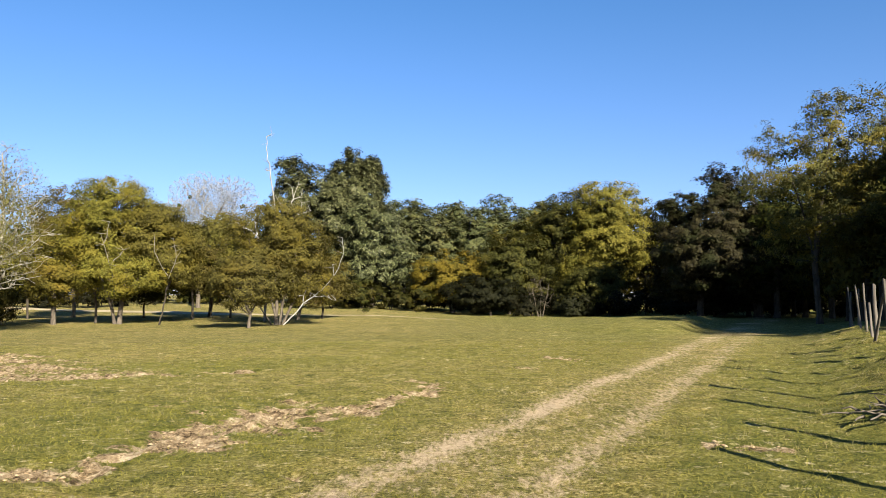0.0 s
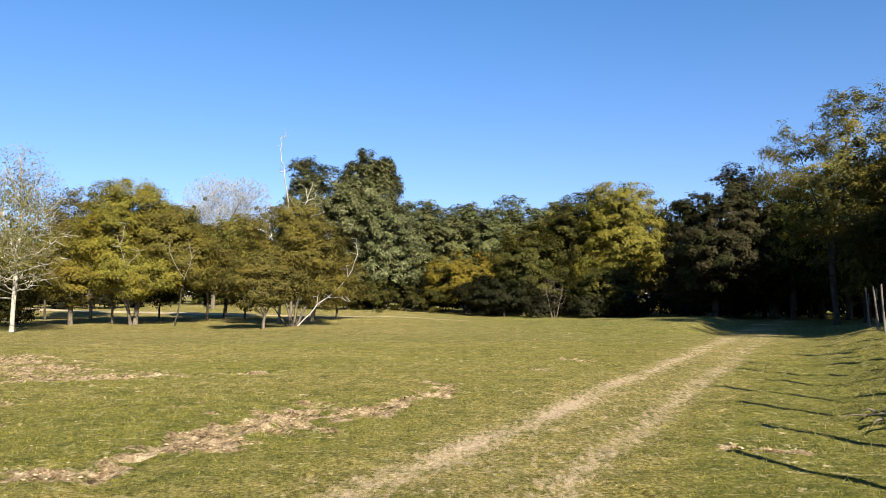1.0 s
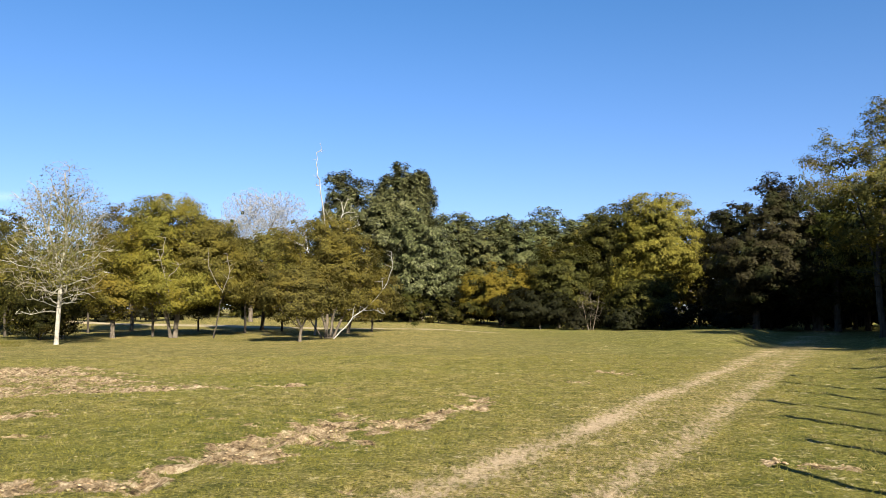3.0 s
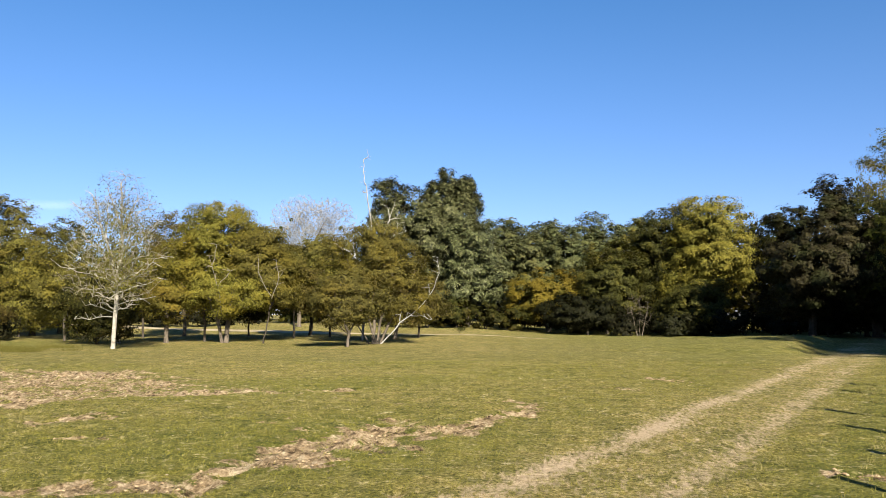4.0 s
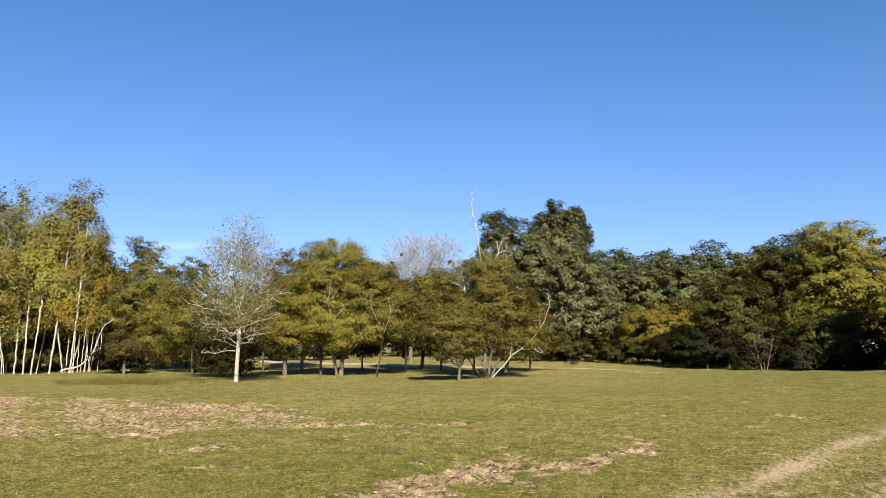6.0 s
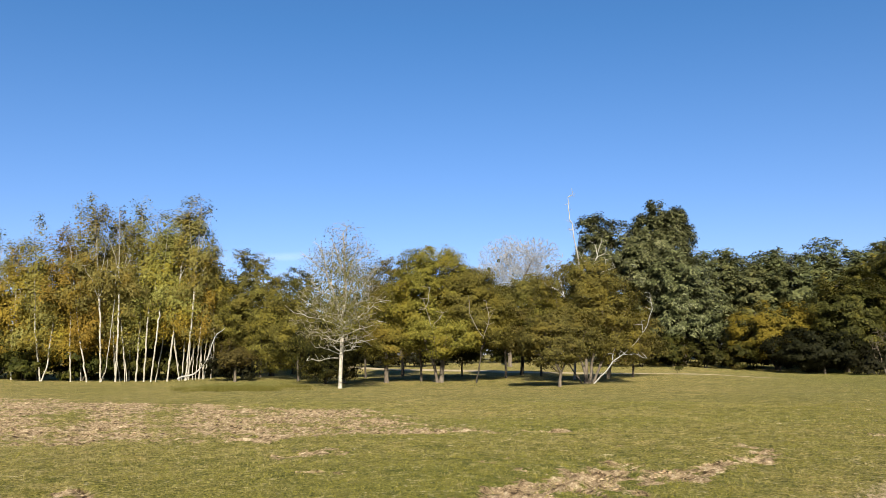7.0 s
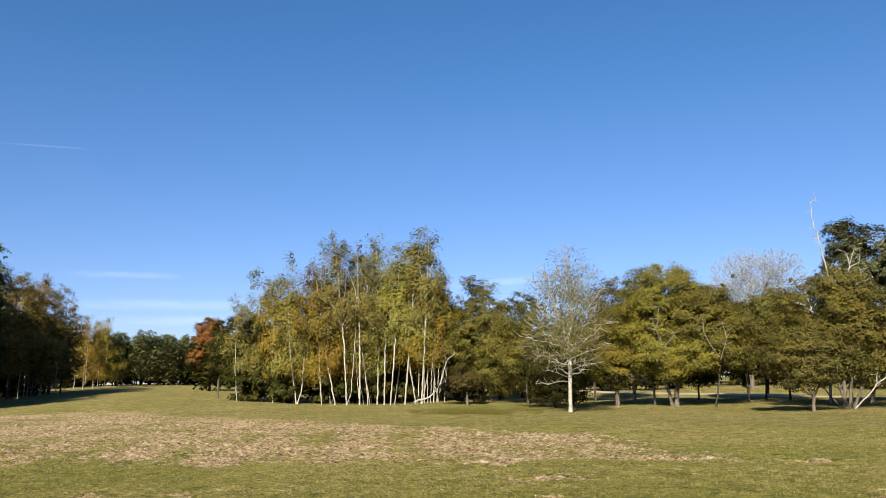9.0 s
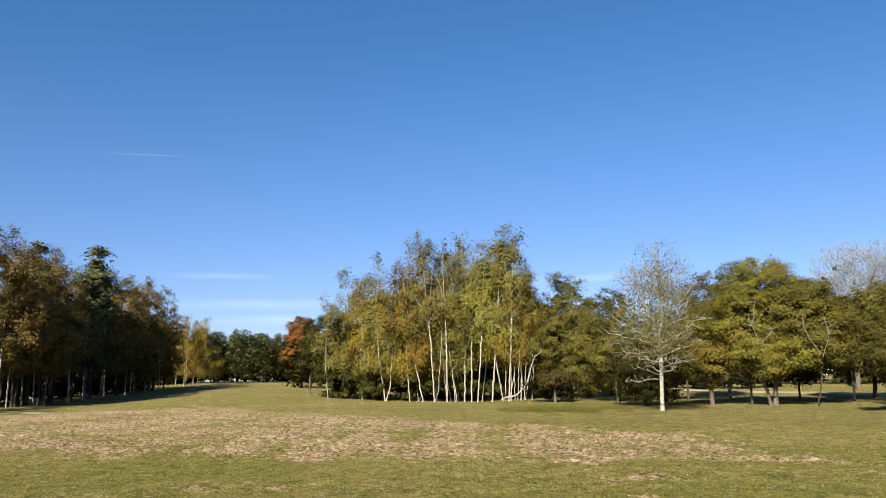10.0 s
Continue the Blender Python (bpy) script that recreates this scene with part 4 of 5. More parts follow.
tree("robinia_tree", (25.7, 52.0), 26, [(1.8, 14.5, 2.4, 1.8), (-2.1, 12.5, 2.2, 1.5), (1.4, 11.7, 2.9, 2.0), (-1.3, 9.8, 3.2, 1.6), (0.9, 7.8, 3.7, 1.6), (-1.2, 5.6, 2.8, 1.3)],
     BARK_DARK, L_ROBINIA, "tall airy robinia with layered olive-yellow boughs beside the fence", seed=52, tips=760, gap=-0.5, trunk_r=0.2, per_site=50, spread=0.42, size=0.17, flat=0.4,
     stems=[[(0, 0), (-0.2, 4), (0.4, 9), (0.9, 12), (1.5, 14.5)], [(-0.1, 3.5), (-0.9, 8), (-2.3, 13)], [(0.3, 8), (1.6, 11), (2.6, 14)]])
tree("robinia_tree", (30.6, 53.0), 30, [(0.8, 13.9, 2.3, 2.2), (1.0, 9.4, 3.2, 3.3), (-0.5, 6.4, 2.9, 2.5)], BARK_DARK, L_ROBINIA, "tall robinia with yellowing leaves behind the fence", seed=53,
     tips=520, trunk_r=0.27, per_site=44, spread=0.41, size=0.17, flat=0.5)
tree("oak_tree", (-43.5, 61.2), -35, [(-0.5, 6.4, 3.0, 3.5), (-1.9, 9.6, 2.3, 2.3), (-3.3, 4.8, 2.6, 2.9), (-1.0, 3.0, 3.0, 1.8), (-3.4, 7.4, 2.0, 2.2)], BARK_DARK, L_BROWNGREEN, "olive-green oak beside the birch grove", "oak", seed=54, gap=-1.7,
     tips=520, trunk_r=0.25, per_site=62, spread=0.46, size=0.21)
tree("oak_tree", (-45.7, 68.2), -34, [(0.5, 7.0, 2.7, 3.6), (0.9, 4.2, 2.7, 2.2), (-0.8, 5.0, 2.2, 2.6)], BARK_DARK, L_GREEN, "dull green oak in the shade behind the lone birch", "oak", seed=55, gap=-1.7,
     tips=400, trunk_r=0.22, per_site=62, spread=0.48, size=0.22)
tree("thorn_tree", (-39.4, 50.5), -38, [(0.0, 2.1, 1.5, 1.1)], BARK_GREY, L_BROWNGREEN, "low thorn tree at the edge of the birch grove", seed=56, tips=130, trunk_r=0.1, per_site=62, spread=0.32)
tree("red_oak", (-104.3, 69.1), -56, [(-0.2, 9.4, 2.0, 1.7), (-1.0, 5.6, 2.1, 3.2), (0.7, 6.9, 1.9, 3.5)], BARK_DARK, L_RED, "red oak in rust-red autumn leaf", "oak", seed=57,
     tips=260, trunk_r=0.22, per_site=57, spread=0.52, size=0.3)
tree("oak_tree", (-73.0, 49.4), -56, [(0.1, 4.4, 1.6, 2.4), (0.8, 6.3, 1.5, 2.4)], BARK_GREY, L_GREEN, "small green oak with a crooked grey trunk", "oak", seed=58, tips=180, trunk_r=0.09, per_site=62, spread=0.41, size=0.2)


# ---- the birch grove ----
def birch(x, y, height, lean, leaves, seed, label, tips=105, per_site=42, trunk_r=0.0, bare=0.26, twin=False, group="birch grove", boughed=0):
    r = random.Random(seed)
    lobes = []
    for k in range(8):
        u = bare + (0.96 - bare) * k / 7
        w = height * (0.165 * (1 - u) ** 0.45 + 0.04) * r.uniform(0.8, 1.15)
        lobes.append((lean * u * height + r.uniform(-0.6, 0.6) * w, u * height * 0.97, w, height * 0.075, r.uniform(0.0, 0.9) * w))
    kink = r.uniform(-0.25, 0.25)
    main = [(0, 0), (lean * height * 0.35 + kink, height * 0.33), (lean * height * 0.62 + kink * 0.6, height * 0.62), (lean * height * 0.95, height * 0.98)]
    stems = [main]
    if twin:
        stems.append([(0.05, 0), (0.45, height * 0.08), (0.75, height * 0.4), (0.9, height * 0.85)])
    boughs = []
    for k in range(boughed):
        u, side = r.uniform(0.42, 0.72), (-1) ** k * r.uniform(0.5, 1.0)
        foot, rise = lean * u * height + kink * 0.6, height * r.uniform(0.16, 0.24)
        boughs.append([(foot, u * height, 0.0), (foot + 0.5 * side, u * height + 0.45 * rise, -0.35), (foot + 1.1 * side + lean * rise, u * height + rise, -0.5)])
    if boughed:
        boughs.append([0.05, (lean * height * 0.62 + kink * 0.6, height * 0.6, 0.0), (lean * height * 0.78 + kink * 0.3, height * 0.78, -0.25), (lean * height * 0.93, height * 0.95, -0.3)])
    return tree("birch_tree", (x, y), -45, lobes, BARK_BIRCH, leaves, label, "birch", group, seed=seed, stems=stems, tips=tips, per_site=per_site,
                trunk_r=trunk_r or 0.0037 * height + 0.019, spread=0.44, size=0.235, taper=0.52, twig=TWIG, even=0.5, coarse=True, hang=0.0, rise=0.12, reach=0.55, flat=1.5, slim=0.5, tip_r=0.009,
                limbs=boughs, limb_bark=BARK_BIRCH, limb_r=0.036, limb_twigs=2)


GREEN_BIRCH = "tall white-stemmed birch with olive-green hanging twigs"
GOLD_BIRCH = "white-stemmed birch turning golden yellow"
for k, (x, y, height, lean, gold) in enumerate([
        (-63.2, 49.2, 12.4, 0.0, 1), (-59.4, 49.1, 14.8, -0.07, 0), (-61.4, 50.4, 12.8, -0.02, 1), (-55.5, 50.6, 14.4, -0.12, 1), (-54.0, 50.7, 16.8, -0.06, 0),
        (-53.2, 51.6, 16.6, -0.02, 0), (-54.6, 54.6, 15.0, -0.05, 1), (-52.7, 53.5, 17.3, -0.01, 0), (-51.5, 53.2, 15.8, 0.03, 0), (-50.4, 52.9, 15.0, 0.05, 0),
        (-50.5, 55.0, 16.4, 0.04, 0), (-49.2, 53.6, 15.6, 0.06, 0), (-47.6, 54.1, 16.9, 0.04, 0), (-48.4, 56.8, 13.0, 0.05, 0), (-57.5, 54.4, 14.6, -0.05, 1),
        (-58.2, 52.4, 13.4, -0.04, 1), (-60.4, 53.2, 13.6, -0.03, 0), (-64.4, 52.6, 11.4, -0.02, 0), (-57.2, 50.4, 12.6, -0.03, 1), (-58.4, 55.0, 13.2, 0.0, 0)]):
    birch(x, y, height * 0.955, lean * 1.35, L_BIRCHGOLD if gold else L_BIRCH, 200 + k, GOLD_BIRCH if gold else GREEN_BIRCH, tips=165 if not gold else 150,
          bare=(0.38 if gold else 0.45) if math.hypot(x, y) < 75 else 0.24, twin=k in (1, 4), boughed=3 if math.hypot(x, y) < 76 else 0)
# thin young stems that crowd the grove's foot
r = random.Random(77)
for k in range(16):
    u = r.random()
    birch(-55.0 + 8.2 * u + r.uniform(-0.5, 0.5), 51.2 + 3.2 * u + r.uniform(0.2, 2.6), r.uniform(7, 11), r.uniform(-0.14, 0.16), r.choice((L_BIRCH, L_BIRCHGOLD)), 300 + k,
          "slender young white birch stem in the grove", tips=34, per_site=36, trunk_r=r.uniform(0.04, 0.06), bare=0.5)
birch(-65.3, 46.4, 10.4, -0.02, L_BIRCH, 231, GREEN_BIRCH, tips=110, bare=0.35)
birch(-66.6, 49.6, 13.2, 0.02, L_BIRCH, 232, GREEN_BIRCH, tips=140, bare=0.3, boughed=3)
dead_tree((-44.6, 52.6), -40, [[(-1.9, 0.15), (-0.6, 0.55), (0.4, 1.7), (1.0, 3.6), (1.8, 4.4)], [(0.4, 1.7), (1.1, 2.2)]], 0.09, "pale birch stem bent low to the ground", 35)

# ---- woods: a few trees of each kind, then their copies ----
def conifer_lobes(height, width, r):
    """Rounded crown of an old pine, in tiers that thin out downwards."""
    out = []
    for k in range(9):
        u = 0.24 + 0.70 * k / 8
        w = width * (1.0 - (max(0.0, u - 0.45) / 0.55) ** 2) ** 0.5 * (0.75 if u < 0.4 else 1.0)
        out.append((r.uniform(-0.35, 0.35) * w, u * height, max(0.8, w * r.uniform(0.75, 1.0)), height * 0.075, r.uniform(-0.3, 0.3) * w))
    return out


r = random.Random(9)
PINE_LABEL = "dark green pine of a dense plantation edge"
pine_a = tree("pine_tree", (0.1, 128.0), 0, conifer_lobes(16.6, 2.9, r), BARK_DARK, L_PINE, PINE_LABEL, "pine", "far wood", seed=61, tips=150, trunk_r=0.24, per_site=21, spread=0.66, size=0.56, flat=0.6, slim=0.4, coarse=True, even=0.6)
pine_b = tree("pine_tree", (3.6, 128.6), 0, conifer_lobes(16.0, 3.3, r), BARK_DARK, L_PINE, PINE_LABEL, "pine", "far wood", seed=62, tips=150, trunk_r=0.24, per_site=21, spread=0.66, size=0.56, flat=0.6, slim=0.4, coarse=True, even=0.6)
OAK_LABEL = "dull green broadleaf tree of the wood's edge"
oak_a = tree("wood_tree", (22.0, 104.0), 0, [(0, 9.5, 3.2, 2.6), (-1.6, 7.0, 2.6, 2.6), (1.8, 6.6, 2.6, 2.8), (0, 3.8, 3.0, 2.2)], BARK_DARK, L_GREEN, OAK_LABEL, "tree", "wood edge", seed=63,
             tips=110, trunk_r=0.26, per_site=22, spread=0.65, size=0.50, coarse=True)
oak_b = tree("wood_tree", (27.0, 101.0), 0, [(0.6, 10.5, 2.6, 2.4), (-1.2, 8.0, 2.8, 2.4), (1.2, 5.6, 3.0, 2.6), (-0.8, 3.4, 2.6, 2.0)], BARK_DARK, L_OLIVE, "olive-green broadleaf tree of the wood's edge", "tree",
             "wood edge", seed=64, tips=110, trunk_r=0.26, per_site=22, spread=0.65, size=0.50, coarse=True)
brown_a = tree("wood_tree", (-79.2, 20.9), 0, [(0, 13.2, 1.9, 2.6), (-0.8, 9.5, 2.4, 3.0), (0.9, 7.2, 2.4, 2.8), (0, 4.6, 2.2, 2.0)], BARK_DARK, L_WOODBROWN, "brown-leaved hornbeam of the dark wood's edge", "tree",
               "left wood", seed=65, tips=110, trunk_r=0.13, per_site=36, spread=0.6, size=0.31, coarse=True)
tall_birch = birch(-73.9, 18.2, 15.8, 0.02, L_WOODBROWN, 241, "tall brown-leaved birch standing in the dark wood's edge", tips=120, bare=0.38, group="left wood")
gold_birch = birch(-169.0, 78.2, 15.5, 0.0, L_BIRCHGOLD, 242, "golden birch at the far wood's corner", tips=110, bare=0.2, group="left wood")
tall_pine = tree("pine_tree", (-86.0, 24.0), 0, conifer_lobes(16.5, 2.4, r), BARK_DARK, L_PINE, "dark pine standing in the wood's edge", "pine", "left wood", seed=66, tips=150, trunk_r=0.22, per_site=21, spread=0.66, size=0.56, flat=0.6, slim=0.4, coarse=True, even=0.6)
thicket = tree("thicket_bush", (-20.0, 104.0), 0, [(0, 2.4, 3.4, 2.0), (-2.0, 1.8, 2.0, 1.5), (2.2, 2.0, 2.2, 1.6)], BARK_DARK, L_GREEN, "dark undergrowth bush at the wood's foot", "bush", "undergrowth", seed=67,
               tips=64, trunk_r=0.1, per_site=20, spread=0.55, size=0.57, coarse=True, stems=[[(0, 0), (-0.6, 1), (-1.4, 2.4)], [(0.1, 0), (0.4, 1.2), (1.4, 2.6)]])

# added bushes: near-black leaves stand for the shaded floor of the wood
shade_bush = tree("thicket_bush", (12.0, 101.0), 0, [(0, 1.7, 3.4, 1.5), (-2.2, 1.4, 2.0, 1.2), (2.4, 1.5, 2.2, 1.3)], BARK_DARK, L_SHADE, "near-black undergrowth that paints in the wood's deep shade", "bush", "undergrowth", seed=68,
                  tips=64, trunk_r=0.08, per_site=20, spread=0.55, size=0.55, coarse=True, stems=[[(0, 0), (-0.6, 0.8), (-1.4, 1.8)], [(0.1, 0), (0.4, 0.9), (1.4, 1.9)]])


def polar(bearing, dist):
    return dist * math.sin(radians(bearing)), dist * math.cos(radians(bearing))


def scatter(kinds, bearings, dists, count, scales, seed, gap, height=(0.95, 1.05)):
    r, put, tries = random.Random(seed), [], 0
    while len(put) < count and tries < 4000:
        tries += 1
        x, y = polar(r.uniform(*bearings), r.uniform(*dists))
        if all((x - a) ** 2 + (y - c) ** 2 > gap * gap for a, c in put):
            put.append((x, y))
            put_copy(r.choice(kinds), x, y, r.uniform(0, 360), r.uniform(*scales), r.uniform(*height))


# pines far behind the amber bush
for k in range(40):
    row = k % 2
    put_copy((pine_a, pine_b)[(k // 2) % 2], -16.5 + 1.12 * k + 0.7 * math.sin(k * 2.2), 124.0 + 5.0 * row + 1.5 * math.sin(k * 1.7), 57 * k, 1.06 + 0.06 * row + 0.05 * math.sin(k * 1.3), 0.93 + 0.05 * math.sin(k * 3.1))
scatter((oak_a, oak_b), (4, 34), (99, 118), 11, (0.9, 1.15), 1, 3.6)
scatter((thicket,), (-3, 32), (106, 116), 6, (0.7, 1.1), 2, 3.2)
scatter((oak_a, oak_b, oak_a), (19, 31), (80, 97), 10, (0.95, 1.2), 3, 4.0)
tree("small_bush", (-7.6, 73.4), -6, [(0, 0.35, 0.5, 0.3)], BARK_DARK, L_GREEN, "tiny round bush standing alone on the grass", "bush", seed=69, tips=24, trunk_r=0.02, per_site=40, spread=0.15, size=0.1)
# near-black bushes paint the dark under the wood's front trees
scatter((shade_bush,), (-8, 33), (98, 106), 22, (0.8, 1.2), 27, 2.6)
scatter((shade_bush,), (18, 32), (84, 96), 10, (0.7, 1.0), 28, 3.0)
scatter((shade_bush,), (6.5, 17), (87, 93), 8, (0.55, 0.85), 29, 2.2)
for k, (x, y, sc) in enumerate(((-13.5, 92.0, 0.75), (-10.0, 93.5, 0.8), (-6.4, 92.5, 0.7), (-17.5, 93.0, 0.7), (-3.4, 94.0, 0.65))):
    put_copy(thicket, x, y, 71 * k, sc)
# low near-black bushes that paint shade among and behind the meadow trees
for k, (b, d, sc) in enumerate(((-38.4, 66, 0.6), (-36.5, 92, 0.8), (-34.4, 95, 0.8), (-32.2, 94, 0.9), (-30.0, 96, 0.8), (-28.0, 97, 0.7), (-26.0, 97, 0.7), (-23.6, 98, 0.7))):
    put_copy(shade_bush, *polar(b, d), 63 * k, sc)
# trees that stand out of view beyond the fence and shade the track's end
scatter((oak_a, oak_b), (36, 54), (38, 64), 22, (1.2, 1.36), 4, 3.8)
scatter((oak_a, oak_b), (58, 80), (30, 38), 6, (1.35, 1.5), 25, 5.0)
scatter((oak_a, oak_b), (28, 36), (60, 77), 13, (1.0, 1.15), 24, 3.2)
# low wood beyond the sandy path
scatter((oak_a, oak_b, thicket), (-46, -9), (104, 126), 18, (0.7, 0.95), 5, 4.0)
scatter((thicket,), (-46, -9), (106, 116), 16, (0.6, 0.9), 6, 3.2)
scatter((oak_a, oak_b), (-55, -35), (80, 98), 10, (0.7, 0.95), 7, 4.0)
scatter((thicket,), (-54, -39), (78, 84), 14, (0.55, 0.8), 17, 2.2)
# the dark wood on the far left, row behind row
edge_line = [(-72, 15), (-84, 24.5), (-95, 33), (-107, 43), (-124, 55)]
r = random.Random(12)
for row in range(2):
    for leg, ((ax, ay), (bx, by)) in enumerate(zip(edge_line[:-1], edge_line[1:])):
        n = max(2, int(math.hypot(bx - ax, by - ay) / 3.2))
        for k in range(n):
            u = (k + r.uniform(0.1, 0.9)) / n
            x, y = ax + (bx - ax) * u - 3.4 * row + r.uniform(-0.6, 0.6), ay + (by - ay) * u - 2.2 * row + r.uniform(-0.6, 0.6)
            tall = 0.98 + 0.02 * (leg + u)
            put_copy(r.choice((brown_a, brown_a, tall_birch, brown_a, brown_a, tall_pine, brown_a, brown_a, brown_a, brown_a)), x, y, r.uniform(0, 360), r.uniform(0.92, 1.06) * tall, r.uniform(0.97, 1.1))
for k in range(20):                       # undergrowth within the wood; every other bush is painted near black for shade
    u = k / 19
    put_copy((thicket, shade_bush)[k % 2], -79 - 50 * u, 11.0 + 40 * u, 47 * k, 0.95 + 0.2 * (k % 3))
pole_birch = birch(-75.0, 18.0, 9.5, 0.05, L_BIRCH, 243, "thin pale birch pole at the dark wood's edge", tips=30, trunk_r=0.07, bare=0.55, group="left wood")
for k in range(22):
    u = (k + 0.5 + 0.4 * math.sin(k * 2.4)) / 22
    put_copy(pole_birch, -73.5 - 45 * u + 0.8 * math.sin(k * 1.9), 16.5 + 35 * u + 0.6 * math.cos(k * 2.7), 77 * k, 0.85 + 0.25 * abs(math.sin(k * 1.3)))
# unseen hornbeams left of view, added to shade the ground beside the wood
for x, y, sc in ((-66.0, 8.5, 0.62), (-68.5, 11.0, 0.7), (-52.0, 2.0, 0.62), (-55.0, 4.2, 0.62), (-58.0, 6.2, 0.62), (-61.5, 7.4, 0.62)):
    put_copy(brown_a, x, y, 31 * x, sc)
for x, y, sc in ((-152.0, 75.0, 0.72), (-155, 78, 0.78), (-158, 77.0, 0.76), (-150, 71.5, 0.7), (-156, 74.0, 0.8)):
    put_copy(gold_birch, x, y, x * 7, sc * 1.2)
# pine plantation closing the valley
r = random.Random(15)
for k in range(40):
    x, y = -189 - 0.2 * k + r.uniform(-3, 3) - 6 * (k % 2), 81 + 1.4 * k + r.uniform(-1, 1)
    put_copy((pine_a, pine_b)[k % 2], x, y, r.uniform(0, 360), r.uniform(0.84, 0.95), 0.93)


# near-black bushes added to close the gaps under the pines
for k in range(14):
    put_copy(shade_bush, -192 + 0.3 * k, 78 + 4.2 * k, 51 * k, 1.5 + 0.2 * (k % 3))


for x, y, sc in ((-181, 78, 1.3), (-186, 72, 1.5), (-178, 73, 1.2), (-190, 66, 1.5)):
    put_copy(shade_bush, x, y, 3 * x, sc)


# woods further back, past counting: close the gaps between the trunks
def far_wood(name, bearings, dists, count, height, seed, leaves, label):
    rng = np.random.default_rng(seed)
    b = np.radians(rng.uniform(*bearings, count))
    d = rng.uniform(*dists, count)
    x, y = d * np.sin(b), d * np.cos(b)
    h = rng.uniform(*height, count)
    base = terrain(x, y)
    sites = []
    for k in range(count):
        n = int(h[k] * 7)
        q = rng.normal(0, 1, (n, 3))
        q *= (rng.random(n) ** 0.4 / np.linalg.norm(q, axis=1))[:, None]
        sites.append(np.stack([x[k] + q[:, 0] * h[k] * 0.33, y[k] + q[:, 1] * h[k] * 0.33, base[k] + h[k] * (0.52 + 0.48 * q[:, 2])], 1))
    S = np.concatenate(sites)
    v, f = leaf_cloud(rng, S, np.array([0, 0, -300.0]), 10, 0.75, 0.88)
    tagged(new(name, mesh_of(name, v, [f], leaves)), label, "wood", "", "stuff")


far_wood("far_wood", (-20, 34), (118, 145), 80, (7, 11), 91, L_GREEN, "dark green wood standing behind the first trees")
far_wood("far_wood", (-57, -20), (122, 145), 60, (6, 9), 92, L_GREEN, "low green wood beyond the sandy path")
far_wood("far_wood", (-68, -55), (205, 245), 70, (8, 11), 93, L_PINE, "distant pine wood closing the meadow")
far_wood("far_wood", (-98, -65), (112, 160), 70, (8, 13), 94, L_WOODBROWN, "brown depth of the wood behind its first trees")


# ---- fence, brushwood ----
def at_track(s, c):
    return s * math.sin(ROAD) + c * math.cos(ROAD), s * math.cos(ROAD) - c * math.sin(ROAD)


def log_mesh(name, length, r0, r1, seed, material, bend=0.03, steps=6, sides=8):
    """A crooked peeled pole with a sawn, capped top."""
    rng = np.random.default_rng(seed)
    t = np.linspace(0, 1, steps)
    off = np.cumsum(rng.normal(0, bend, (steps, 2)), 0)
    off -= off[0]
    rad = (r0 + (r1 - r0) * t) * rng.uniform(0.93, 1.08, steps)
    ang = np.arange(sides) * 2 * math.pi / sides
    v = [np.stack([off[i, 0] + rad[i] * np.cos(ang), off[i, 1] + rad[i] * np.sin(ang), np.full(sides, t[i] * length)], 1) for i in range(steps)]
    v[-1][:, 2] += 0.25 * rad[-1] * np.cos(ang + seed)
    v = np.concatenate(v + [v[-1].mean(0)[None] + np.array([[0, 0, 0.01]])])
    i, j = np.arange(sides), (np.arange(sides) + 1) % sides
    quads = np.concatenate([np.stack([k * sides + i, k * sides + j, (k + 1) * sides + j, (k + 1) * sides + i], 1) for k in range(steps - 1)])
    tris = np.stack([(steps - 1) * sides + i, (steps - 1) * sides + j, np.full(sides, steps * sides)], 1)
    return mesh_of(name, v, [quads, tris], material, True)


fence = new("fence")
poles = [log_mesh("pole", 1.0, 0.075, 0.055, k, POST_WOOD, 0.012) for k in range(6)]
r = random.Random(3)
for k, s in enumerate((6.5, 8.6, 10.7, 12.8, 15.0, 17.2, 19.6, 22.0, 24.3, 28.9, 33.0, 35.0, 37.5, 40.0, 43.0)):
    x, y = at_track(s, (2.1 if s < 21 else 2.32) + r.uniform(-0.06, 0.06))
    post = part_mesh("post", poles[k % 6], fence)
    h = r.uniform(1.62, 1.85) * (1.28 if s < 21 else 1.0)
    post.matrix_local = pose(x, y, float(terrain(x, y)) - 0.1, r.uniform(-4, 4), r.uniform(-4, 4), r.uniform(0, 360)) @ Matrix.Diagonal((1.2, 1.2, h + 0.1, 1) if s < 21 else (0.92, 0.92, h + 0.1, 1) if s < 30 else (0.6, 0.6, h + 0.1, 1))
for s0, c0, s1, z1 in ((25.6, 2.0, 24.4, 1.35), (24.9, 2.3, 24.2, 1.75), (27.6, 2.1, 28.9, 1.1)):
    x0, y0 = at_track(s0, c0)
    x1, y1 = at_track(s1, 2.15)
    a = Vector((x0, y0, float(terrain(x0, y0)) - 0.05))
    c = Vector((x1, y1, float(terrain(x1, y1)) + z1))
    brace = part_mesh("brace", poles[2], fence)
    brace.matrix_local = Matrix.Translation(a) @ (c - a).to_track_quat("Z", "Y").to_matrix().to_4x4() @ Matrix.Diagonal((0.65, 0.65, (c - a).length, 1))
tagged(fence, "rustic pasture fence of crooked grey wooden posts with braces", "fence")

pile = new("brushwood_pile")
sticks = [log_mesh("stick", 1.0, 0.02, 0.008, 40 + k, STICK_WOOD, 0.02, 5, 5) for k in range(6)]
r = random.Random(8)
